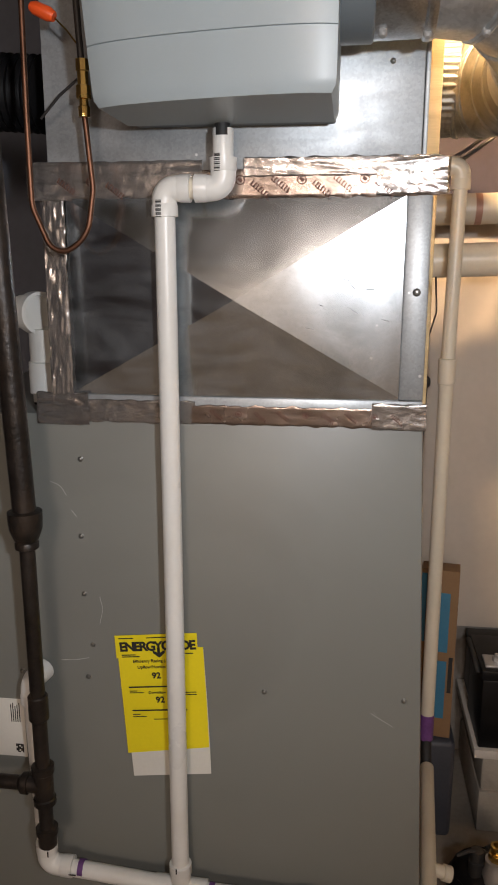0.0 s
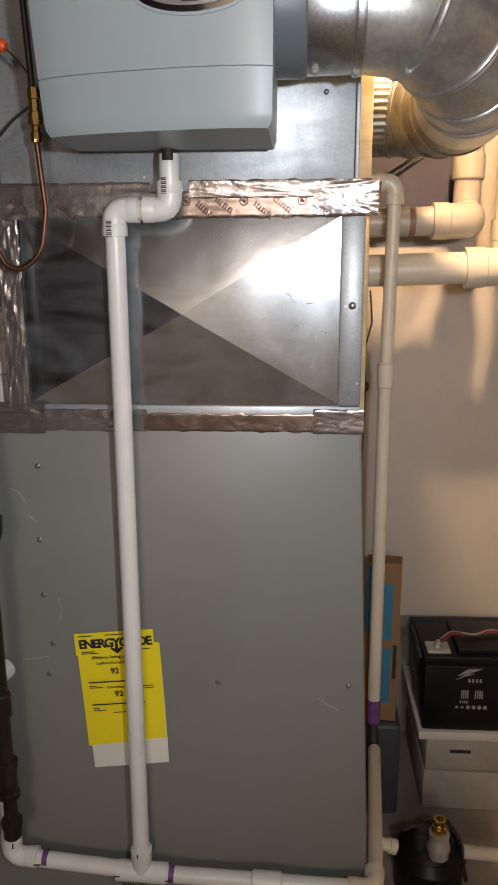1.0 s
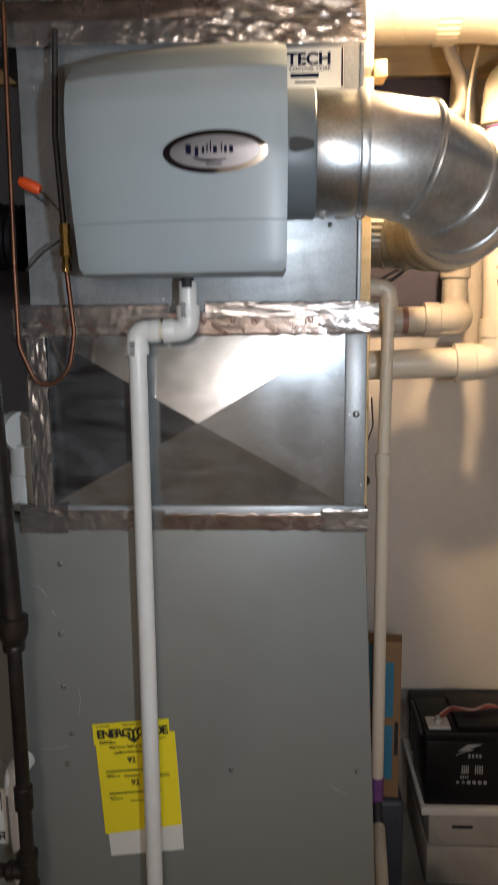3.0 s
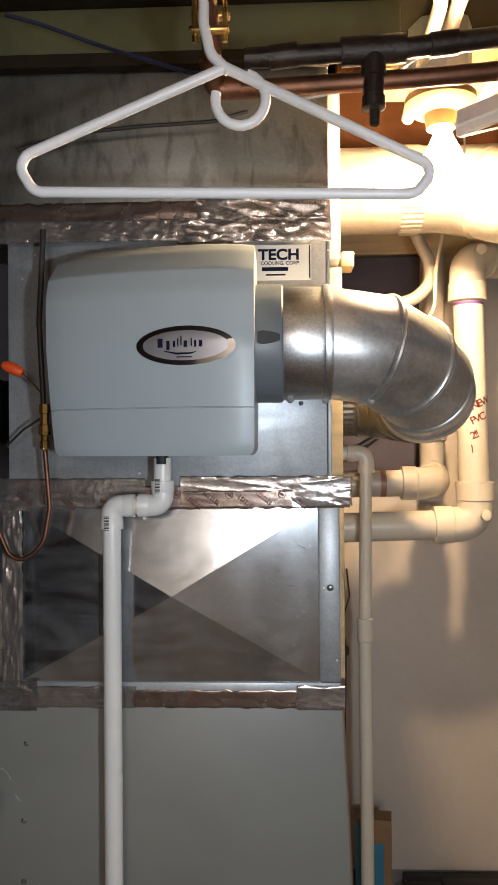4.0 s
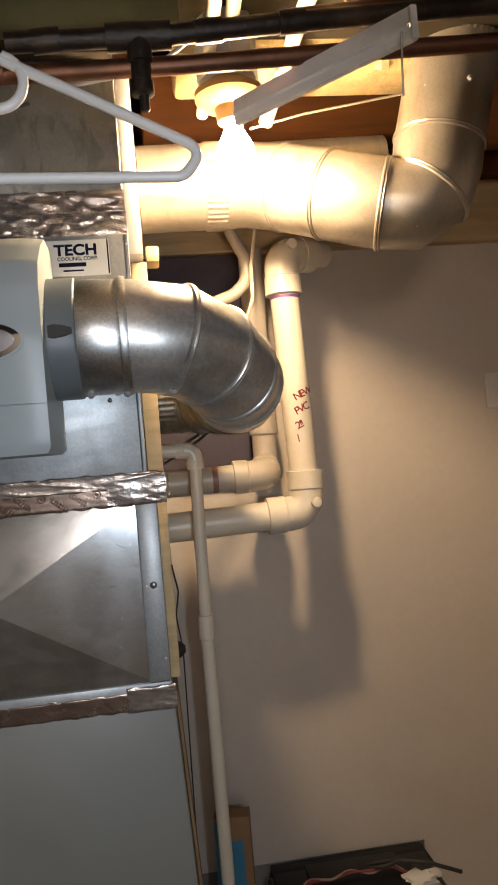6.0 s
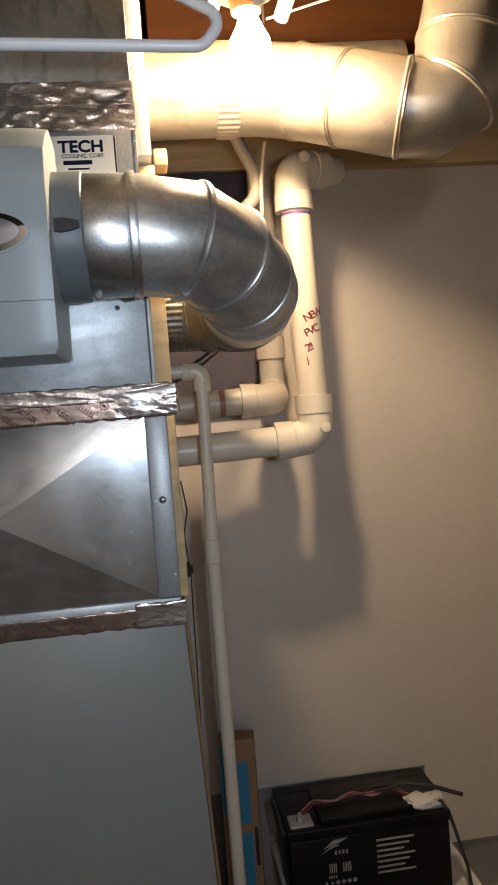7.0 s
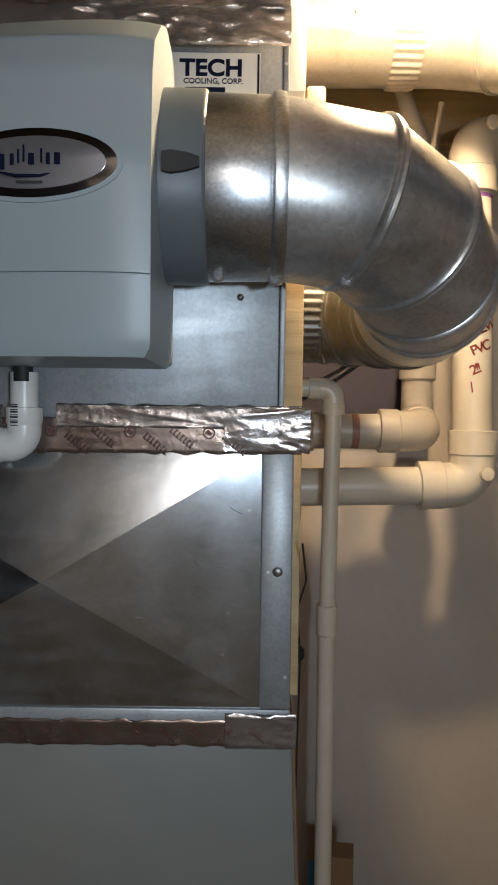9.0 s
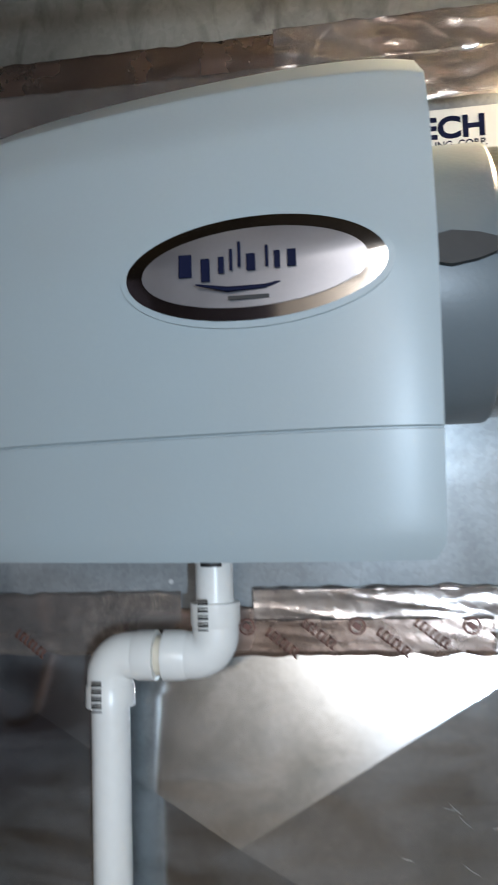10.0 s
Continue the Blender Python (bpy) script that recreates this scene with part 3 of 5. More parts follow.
# scattered print on the tape: slanted rows of short bars and ring marks
for seam, x0, x1, zc, y, count in ((seam_low, -0.30, -0.02, 1.013, -0.0068, 9), (seam_mid, -0.29, -0.05, 1.318, -0.0085, 9), (seam_mid, -0.50, -0.40, 1.318, -0.0085, 3)):
    for k in range(count):
        small = 0.72 if seam is seam_low else 1.0
        cx, cz = x0 + (x1 - x0) * (k + 0.5) / count, zc + (0.002 if seam is seam_low else 0.007) * math.sin(k * 2.1)
        bm = bmesh.new()
        if k % 3 == 1:
            for a in range(14):
                t0, t1 = 2 * math.pi * a / 14, 2 * math.pi * (a + 1) / 14
                q = [(0.0062, t0), (0.0062, t1), (0.0050, t1), (0.0050, t0)]
                bm.faces.new([bm.verts.new((r * math.cos(t), 0, r * math.sin(t))) for r, t in q])
            block(-0.003, 0.003, 0, 0.0002, -0.002, 0.002, bm=bm)
        else:
            for i in range(7):
                block(-0.0145 + i * 0.0042, -0.0117 + i * 0.0042, 0, 0.0002, -0.0036, -0.0022, bm=bm)
                block(-0.0145 + i * 0.0042, -0.0133 + i * 0.0042, 0, 0.0002, -0.0036, 0.0036, bm=bm)
                if i % 2:
                    block(-0.0145 + i * 0.0042, -0.0117 + i * 0.0042, 0, 0.0002, 0.0022, 0.0036, bm=bm)
        bm.transform(Matrix.Translation((cx, y, cz)) @ Matrix.Rotation(radians(38), 4, "Y") @ Matrix.Diagonal((small, 1, small, 1)))
        part("tape_print", bm, M_TAPE_INK, seam, smooth=False)

# ---- plenums ----
plenum = thing("plenum", "galvanised sheet-metal plenum above the coil box", "duct", (-0.27, 0.27, 1.335))
part("body", block(-0.512, -0.020, 0.0, 0.53, 1.335, 1.735, 0.002), M_PLENUM, plenum)
part("corner_edge", block(-0.0195, -0.014, -0.001, 0.53, 1.335, 1.735, 0.001), M_PLENUM, plenum, "dark folded seam")
screw(-0.060, 1.462, plenum, 0.0, 0.003)
upper = thing("upper_plenum", "weathered streaked galvanised plenum under the ceiling", "duct", (-0.27, 0.27, 1.735))
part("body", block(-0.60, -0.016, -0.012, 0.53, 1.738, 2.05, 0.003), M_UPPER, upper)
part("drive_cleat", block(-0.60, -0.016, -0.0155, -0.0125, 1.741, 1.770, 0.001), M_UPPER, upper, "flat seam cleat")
# White enamel gives this galvanised edge the bulb's light in its colour.
part("side_edge", block(-0.0155, 0.008, 0.078, 0.53, 1.700, 1.985, 0.001), M_BAFFLE, upper, "edge flange, pale for the bulb's light")
chase = thing("side_boards", "tan boards standing along the furnace's side", "board", (0.005, 0.3, 0.0))
part("upper_board", block(-0.0130, 0.0125, 0.11, 0.525, 1.336, 1.695, 0.002), M_WOOD_PALE, chase, "pale upper board")
part("middle_board", block(-0.0030, 0.0130, 0.11, 0.525, 1.01, 1.3345, 0.002), M_WOOD_PALE, chase, "pale middle board")
part("cleat", block(0.0125, 0.034, 0.115, 0.165, 1.696, 1.722, 0.003), M_WOOD_PALE, chase, "small wooden cleat")
part("lower_board", leaned(block(0.0010, 0.0065, 0.07, 0.60, 0.0, 0.998, 0.002)), M_CARD, chase, "brown lower board")

# ---- service sticker on the plenum ----
sign = thing("service_sticker", "white service sticker with dark blue print, on the plenum", "sticker", (-0.09, 0, 1.67))
part("sheet", block(-0.155, -0.043, -0.0016, -0.0004, 1.650, 1.704, 0.0003), M_WHITE_PAPER, sign)
part("blue_edge", block(-0.0462, -0.0440, -0.0021, -0.0017, 1.652, 1.703), M_NAVY, sign, smooth=False)
lettering("print", "TECH", 0.0225, pose(-0.1235, -0.0022, 1.6815, 90) @ Matrix.Diagonal((1.1, 1, 1, 1)), M_NAVY, sign, bold=0.0008)
lettering("print", "COOLING, CORP.", 0.0075, pose(-0.120, -0.0022, 1.6735, 90), M_NAVY, sign, bold=0.0001)
for x0, x1, z0, z1 in ((-0.118, -0.078, 1.664, 1.670), (-0.112, -0.082, 1.657, 1.6595)):
    part("printed_line", block(x0, x1, -0.0021, -0.0017, z0, z1), M_NAVY, sign, smooth=False)

# ---- humidifier ----
hum = thing("humidifier", "pale grey plastic whole-house humidifier mounted on the plenum", "humidifier", (-0.26, 0, 1.39))
HZ0, HZ1 = 1.386, 1.681


def hum_y(u, v):
    """The cover's front: u from -1 to 1 across, v from 0 at the bottom to 1 at the top."""
    prof = np.interp(v, [0, 0.03, 0.2, 0.48, 0.70, 0.80, 0.92, 1.0], [0.201, 0.205, 0.211, 0.218, 0.211, 0.197, 0.148, 0.092])
    return -(prof - 0.010 * u * u - 0.006 * abs(u) ** 8 + 0.024 * u)


bm = bmesh.new()
NU = 28
VS = sorted(list(np.linspace(0, 0.195, 9)) + [0.2025, 0.2045, 0.2065, 0.2085] + list(np.linspace(0.23, 0.79, 22)) + [0.80, 0.804] + list(np.linspace(0.82, 1, 10)))
NV = len(VS) - 1
g = []
for v in VS:
    row = []
    for i in range(NU + 1):
        u = -1 + 2 * i / NU
        grow = 0.004 * math.sin(math.pi * v)
        rc = 1 - 0.035 * max(0, 1 - v / 0.035) ** 2 - 0.012 * max(0, (v - 0.96) / 0.04)
        groove = 0.0025 if abs(v - 0.2055) < 0.0015 else (-0.0008 if v > 0.802 else 0.0)
        row.append(bm.verts.new((-0.2575 + u * (0.1330 + 0.3 * grow) * rc - 0.012 * v * max(0.0, -u) ** 2, hum_y(u, v) + groove, HZ0 + (HZ1 - HZ0) * v - 0.003 * abs(u) ** 3 * v)))
    g.append(row)
for j in range(NV):
    for i in range(NU):
        bm.faces.new((g[j][i], g[j][i + 1], g[j + 1][i + 1], g[j + 1][i]))
rim = g[0] + [r[-1] for r in g[1:]] + g[-1][-2::-1] + [r[0] for r in g[-2:0:-1]]
backs = [bm.verts.new((v.co.x, -0.045, v.co.z)) for v in rim]
for i in range(len(rim)):
    k = (i + 1) % len(rim)
    bm.faces.new((rim[i], backs[i], backs[k], rim[k]))
bm.faces.new(backs)
part("cover", bm, M_HUM, hum)
part("base_frame", block(-0.385, -0.128, -0.046, 0.0, 1.390, 1.650, 0.004), M_HUM_DARK, hum)
collar = part("outlet_collar", turned((-0.135, -0.105, 1.539), (1, 0, 0), [(0, 0.0815), (0.045, 0.0815), (0.047, 0.0805), (0.049, 0.077)], 48), M_HUM_DARK, hum, "slate plastic round collar")
bm = bmesh.new()
prof = [(-0.120, 0.007), (-0.113, 0.0085), (-0.100, 0.0065), (-0.091, 0.0035)]
verts = []
for x, h in prof:
    for s in (-1, 1):
        z = 1.537 + s * h
        y = -0.105 - math.sqrt(0.082 ** 2 - (z - 1.539) ** 2)
        verts.append((x, y, z))
fr = [bm.verts.new(p) for p in verts]
for i in range(3):
    bm.faces.new((fr[2 * i], fr[2 * i + 2], fr[2 * i + 3], fr[2 * i + 1]))
r = bmesh.ops.extrude_face_region(bm, geom=bm.faces[:])
for v in r["geom"]:
    if isinstance(v, bmesh.types.BMVert):
        v.co.y -= 0.005
part("damper_lever", bm, M_RUBBER, collar, "black damper lever")


def badge_disc(rx, rz, lift, depth, n=56):
    """An elliptical plate that follows the cover."""
    bm = bmesh.new()
    cx, cz = -0.2085, 1.523
    rings = []
    for k in (0.0, 0.5, 1.0):
        ring = []
        for i in range(n):
            t = 2 * math.pi * i / n
            x, z = cx + k * rx * math.cos(t), cz + k * rz * math.sin(t)
            ring.append(bm.verts.new((x, hum_y((x + 0.259) / 0.134, (z - HZ0) / (HZ1 - HZ0)) - lift, z)))
        rings.append(ring)
    skirt = [bm.verts.new((v.co.x, v.co.y + depth, v.co.z)) for v in rings[-1]]
    rings.append(skirt)
    for a, b in zip(rings[1:], rings[2:]):
        for i in range(n):
            bm.faces.new((a[i], a[(i + 1) % n], b[(i + 1) % n], b[i]))
    bm.faces.new(rings[1])
    for v in rings[0]:
        bm.verts.remove(v)
    return bm


badge = part("badge", badge_disc(0.066, 0.0275, 0.0015, 0.004), M_HUM, hum, "oval badge in a raised rim")
part("badge_rim", badge_disc(0.0625, 0.0245, 0.0028, 0.004), M_CHROME, badge, "chrome oval rim")
part("badge_plate", badge_disc(0.054, 0.0185, 0.0036, 0.002), M_BADGE, badge, "brushed silver plate")
# the maker's mark as plain shapes
for x, w, h, dz in ((-0.246, 0.009, 0.011, 0), (-0.235, 0.006, 0.011, -0.003), (-0.2265, 0.004, 0.008, 0), (-0.221, 0.002, 0.010, 0.001), (-0.217, 0.002, 0.012, 0.002),
                    (-0.213, 0.006, 0.008, 0), (-0.204, 0.002, 0.010, 0.001), (-0.200, 0.004, 0.008, 0), (-0.194, 0.006, 0.008, 0)):
    x += 0.003
    y = hum_y((x + 0.259) / 0.134, (1.5205 + dz + h / 2 - HZ0) / (HZ1 - HZ0)) - 0.0056
    part("badge_mark", block(x, x + 0.7 * w, y, y + 0.0006, 1.5205 + dz, 1.5205 + dz + h, 0.0002), M_NAVY, badge, smooth=False)
y = hum_y(0.35, 0.45) - 0.0052
part("badge_mark", sweep([(-0.234, y - 0.0008, 1.5155), (-0.219, y - 0.0006, 1.5125), (-0.202, y, 1.513), (-0.190, y + 0.0006, 1.516)], [0.0004, 0.0012, 0.0010, 0.0003], 6), M_NAVY, badge)
part("badge_mark", block(-0.219, -0.200, y, y + 0.0006, 1.5077, 1.5094), M_INK, badge, smooth=False)
part("drain_spout", turned((-0.266, -0.050, 1.392), (0, 0, -1), [(0, 0.012), (0.004, 0.012), (0.006, 0.0095), (0.02, 0.0095)], 16), M_RUBBER, hum, "black drain spout")

# ---- bypass duct ----
def crimped(origin, axis, r, length, waves):
    """A short collar whose sheet is crimped into flutes."""
    bm = bmesh.new()
    o, a = Vector(origin), Vector(axis).normalized()
    side = a.orthogonal().normalized()
    up = a.cross(side)
    n = waves * 6
    rings = []
    for h, k in ((0, 0.0), (0.12, 1.0), (0.88, 1.0), (1.0, 0.0)):
        rings.append([bm.verts.new(o + a * h * length + (side * math.cos(t) + up * math.sin(t)) * (r + 0.0012 + k * 0.0012 * math.cos(waves * t))) for t in (2 * math.pi * i / n for i in range(n))])
    for r0, r1 in zip(rings, rings[1:]):
        for i in range(n):
            bm.faces.new((r0[i], r0[(i + 1) % n], r1[(i + 1) % n], r1[i]))
    return bm


bypass = thing("bypass_duct", "galvanised round bypass duct with jointed elbows", "duct", (0.05, 0.0, 1.538))
R = 0.0775
BZ = 1.539


def bead_at(p, t, r, parent, material, lift=0.0028):
    """A rolled bead round a duct joint."""
    t = Vector(t).normalized()
    return part("bead", turned(Vector(p) - t * 0.006, t, [(0, r - 0.002), (0.001, r + lift * 0.4), (0.003, r + lift), (0.0055, r + lift), (0.0065, r + lift * 0.3), (0.009, r + lift * 0.8), (0.011, r + lift * 0.4), (0.012, r - 0.002)], 48, caps=False), material, parent)


part("sleeve", turned((-0.090, -0.105, BZ), (1, 0, 0), [(0, R), (0.003, R + 0.001), (0.053, R), (0.056, R - 0.001), (0.058, R + 0.003), (0.063, R + 0.0035), (0.068, R + 0.002)], 48, caps=False), M_SLEEVE, bypass, "bright straight sleeve")
P = [Vector(p) for p in ((-0.024, -0.105, BZ), (0.042, -0.102, 1.530), (0.088, -0.070, 1.510), (0.120, -0.016, 1.488), (0.134, 0.030, 1.478), (0.142, 0.105, 1.472))]
RE = [R - 0.001, R - 0.001, R - 0.001, R - 0.002, R - 0.004, R - 0.005, R - 0.005]
elbow = part("elbow", sweep([(-0.034, -0.105, BZ)] + P, RE, 48, caps=False), M_DUCT, bypass, "jointed elbow")
for a, b, c, r in zip(P, P[1:], P[2:], RE[2:]):
    bead_at(b, (b - a).normalized() + (c - b).normalized(), r, elbow, M_DUCT)
RL = 0.0715
back = [Vector(p) for p in ((0.142, 0.105, 1.472), (0.143, 0.170, 1.474), (0.128, 0.235, 1.478), (0.095, 0.280, 1.483), (0.060, 0.300, 1.487), (0.012, 0.300, 1.489))]
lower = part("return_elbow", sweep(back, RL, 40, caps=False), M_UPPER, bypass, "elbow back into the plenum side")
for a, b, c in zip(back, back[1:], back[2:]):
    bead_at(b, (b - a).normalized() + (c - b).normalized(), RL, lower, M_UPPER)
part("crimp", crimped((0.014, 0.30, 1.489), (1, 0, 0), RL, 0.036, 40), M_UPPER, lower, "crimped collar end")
for p in ((-0.078, -0.125, 1.460), (-0.03, -0.12, 1.459), (0.030, -0.128, 1.457), (0.122, -0.078, 1.480)):
    part("screw", turned(Vector(p) + Vector((0, 0, 0.004)), (0, -0.4, -1), [(0, 0.005), (0.006, 0.005), (0.008, 0.003)], 8), M_STEEL, bypass)

# ---- round supply duct under the joists ----
supply = thing("supply_duct", "wide dull galvanised supply duct lit by the bulb", "duct", (0.2, 0.3, 1.86))
RD = 0.0795
bend = [(0.0125, 0.30, 1.880), (0.215, 0.297, 1.881), (0.285, 0.255, 1.858), (0.352, 0.196, 1.822), (0.438, 0.150, 1.786), (0.484, 0.143, 1.780), (0.520, 0.140, 1.801), (0.538, 0.140, 1.846), (0.547, 0.140, 1.890), (0.574, 0.140, 1.990), (0.640, 0.140, 2.236)]
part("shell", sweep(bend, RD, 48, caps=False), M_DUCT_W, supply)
for n in (2, 3, 4, 6, 8):
    a, b, c = (Vector(bend[k]) for k in (n - 1, n, n + 1))
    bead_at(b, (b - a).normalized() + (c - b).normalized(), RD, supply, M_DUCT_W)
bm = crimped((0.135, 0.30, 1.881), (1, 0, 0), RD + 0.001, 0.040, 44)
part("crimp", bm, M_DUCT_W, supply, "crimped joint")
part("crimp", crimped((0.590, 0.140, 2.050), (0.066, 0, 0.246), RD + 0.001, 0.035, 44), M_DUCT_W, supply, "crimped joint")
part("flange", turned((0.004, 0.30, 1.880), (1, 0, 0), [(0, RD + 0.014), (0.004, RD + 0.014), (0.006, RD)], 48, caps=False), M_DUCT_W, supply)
for p, ax in (((0.085, 0.224, 1.862), (0, -1, -0.2)), ((0.365, 0.128, 1.765), (0.3, -1, -0.4)), ((0.578, 0.064, 1.965), (0, -1, 0.1))):
    part("screw", turned(p, ax, [(0, 0.0055), (0.005, 0.0055), (0.007, 0.003)], 8), M_STEEL, supply)
branch = tagged(part("branch_duct", sweep([(0.10, 0.375, 1.945), (0.47, 0.375, 1.955), (0.52, 0.375, 1.956)], 0.043, 32), M_DUCT_W), "smaller galvanised branch duct behind the supply duct", "duct")


# ---- PVC ----
def fitting_elbow(p, d0, d1, r, reach, parent, material, label="", name="elbow"):
    """A moulded elbow at corner p; d0 and d1 point from the corner along its two legs."""
    p, d0, d1 = Vector(p), Vector(d0).normalized(), Vector(d1).normalized()
    body = part(name, sweep(fillet([p + d0 * reach, p, p + d1 * reach], reach * 0.42, 8), r * 1.2, 24), material, parent, label)
    for d in (d0, d1):
        part("hub", turned(p + d * (reach * 0.55), d, [(0, r * 1.2), (0.002, r * 1.27), (reach * 0.45, r * 1.29), (reach * 0.46, r * 1.05)], 24), material, body)
    return body


PR = 0.0134
drain = thing("condensate_drain", "white PVC drain pipe from humidifier down the furnace front", "pipe", (-0.35, -0.045, 0.26))
PX, PY = -0.342, -0.045
part("riser", sweep([(PX, PY, 0.29), (PX, PY, 0.8), (PX, PY, 1.28)], PR, 24), M_PVC, drain)
fitting_elbow((PX, PY, 1.311), (0, 0, -1), (1, 0, 0), PR, 0.034, drain, M_PVC)
part("nipple", sweep([(PX + 0.03, PY, 1.311), (-0.29, PY, 1.311)], PR, 24), M_PVC_AGED, drain, "yellowed short nipple")
fitting_elbow((-0.266, PY, 1.311), (-1, 0, 0), (0, 0, 1), PR, 0.036, drain, M_PVC)
part("nipple", sweep([(-0.266, PY, 1.34), (-0.266, PY, 1.381)], PR * 0.98, 24), M_PVC, drain)
for x, z0, z1 in ((PX - 0.004, 1.276, 1.298), (-0.271, 1.330, 1.352)):
    bm = bmesh.new()
    for k in range(9):
        block(x - 0.0035, x + 0.0035, PY - 0.0178, PY - 0.0168, z0 + k * (z1 - z0) / 9, z0 + (k + 0.35 + 0.35 * (k % 2)) * (z1 - z0) / 9, bm=bm)
    part("printed_code", bm, M_INK, drain, smooth=False)
tee = part("tee", sweep([(PX - 0.042, PY, 0.258), (PX + 0.042, PY, 0.255)], PR * 1.27, 24), M_PVC, drain)
part("tee_branch", turned((PX, PY, 0.258), (0, 0, 1), [(0, PR * 1.2), (0.026, PR * 1.2), (0.028, PR * 1.3), (0.044, PR * 1.3), (0.045, PR)], 24), M_PVC, tee)
part("run", sweep([(-0.545, PY, 0.276), (PX - 0.02, PY, 0.259)], PR, 24), M_PVC, drain)
part("run", sweep([(PX + 0.02, PY, 0.255), (0.025, PY, 0.243)], PR, 24), M_PVC, drain)
part("coupling", turned((-0.160, PY, 0.249), (1, 0, -0.03), [(0, PR * 1.1), (0.002, PR * 1.27), (0.048, PR * 1.27), (0.05, PR * 1.1)], 24), M_PVC, drain)
for x, z in ((PX + 0.045, 0.2545), (-0.508, 0.2745)):
    part("primer_ring", turned((x, PY, z), (1, 0, -0.03), [(0, PR * 1.02), (0.009, PR * 1.03)], 24, caps=False), M_PURPLE, drain, "purple primer stain")
fitting_elbow((-0.560, PY, 0.277), (1, 0, -0.03), (0, 0, 1), PR, 0.042, drain, M_PVC)
part("riser", sweep([(-0.561, PY, 0.30), (-0.567, PY, 0.59)], PR, 24), M_PVC, drain)
fitting_elbow((-0.567, PY, 0.602), (0, 0, -1), (0.25, 1, 0.1), PR, 0.034, drain, M_PVC)
fitting_elbow((0.040, PY, 0.243), (-1, 0, 0), (0.13, 1, -0.05), PR, 0.042, drain, M_PVC_AGED)
part("run", sweep([(0.045, PY + 0.02, 0.243), (0.078, 0.345, 0.228)], PR, 24), M_PVC_AGED, drain, "aged pipe along the furnace side")
part("stub", turned((0.056, 0.065, 0.239), (1, 0.1, -0.35), [(0, PR * 0.8), (0.022, PR * 0.8), (0.023, PR), (0.036, PR), (0.037, PR * 0.7)], 20), M_PVC_AGED, drain)

vent_drain = thing("pvc_drain_riser", "slim aged PVC riser with coupling and purple primer end", "pipe", (0.09, 0.383, 0.26))
part("riser", sweep([(0.0775, 0.383, 0.28), (0.0755, 0.383, 1.02)], PR, 24), M_PVC_AGED, vent_drain)
part("riser", sweep([(0.0755, 0.383, 1.02), (0.080, 0.383, 1.36)], PR * 0.93, 24), M_PVC_AGED, vent_drain)
part("coupling", turned((0.0755, 0.383, 1.002), (0, 0, 1), [(0, PR * 1.05), (0.002, PR * 1.2), (0.046, PR * 1.2), (0.048, PR)], 24), M_PVC_AGED, vent_drain)
fitting_elbow((0.080, 0.383, 1.380), (0, 0, -1), (-1, 0, 0.05), PR, 0.038, vent_drain, M_PVC_AGED)
part("stub", sweep([(0.06, 0.383, 1.381), (0.0, 0.383, 1.383)], PR, 24), M_PVC_AGED, vent_drain)
part("primer_end", turned((0.0775, 0.383, 0.27), (0, 0, 1), [(0, PR * 1.05), (0.056, PR * 1.05)], 24), M_PURPLE, vent_drain, "purple primed pipe end")
part("trap_hose", sweep([(0.0775, 0.38, 0.275), (0.0785, 0.375, 0.25), (0.0785, 0.36, 0.225)], 0.0105, 16), M_RUBBER, vent_drain, "black rubber adapter")

VR = 0.031
vent = thing("exhaust_vent", "two-inch PVC exhaust vent pipe with red handwriting", "pipe", (0.33, 0.47, 1.2))
part("riser", sweep([(0.318, 0.47, 1.28), (0.307, 0.47, 1.72)], VR, 32), M_PVC_AGED, vent)
fitting_elbow((0.319, 0.47, 1.230), (0, 0, 1), (-1, 0, -0.04), VR, 0.088, vent, M_PVC_AGED)
part("run", sweep([(0.27, 0.47, 1.228), (0.012, 0.47, 1.221)], VR, 32), M_PVC_AGED, vent)
fitting_elbow((0.306, 0.47, 1.788), (0, 0, -1), (0.8, 0.5, 0.10), VR, 0.088, vent, M_PVC_AGED)
part("run", sweep([(0.355, 0.50, 1.794), (0.415, 0.538, 1.802)], VR, 32), M_PVC_AGED, vent)
part("plug", turned((0.330, 0.432, 1.250), (0.15, -1, 0.1), [(0, 0.011), (0.008, 0.011), (0.009, 0.008)], 16), M_PVC_AGED, vent)
part("plug", turned((0.325, 0.432, 1.80), (0.15, -1, 0.1), [(0, 0.011), (0.006, 0.011), (0.007, 0.008)], 16), M_PVC_AGED, vent)
part("primer_ring", turned((0.3075, 0.47, 1.690), (0, 0, 1), [(0, VR * 1.01), (0.006, VR * 1.01)], 32, caps=False), M_PURPLE, vent, "thin purple primer ring")
for words, z in (("NEW", 1.468), ("PVC", 1.438), ("2!!", 1.407), ("/", 1.380)):
    ob = lettering("handwriting", words, 0.0225, Matrix.Translation((0.3065, 0.4372, z)) @ Matrix.Rotation(radians(-24), 4, "Y") @ Matrix.Rotation(math.pi / 2, 4, "X"), M_RED_INK, vent, bold=0.0004, spread=0.75)
    for v in ob.data.vertices:
        v.co.y = 0.47 - math.sqrt(max(1e-6, VR ** 2 - (v.co.x - 0.314) ** 2)) - 0.0007

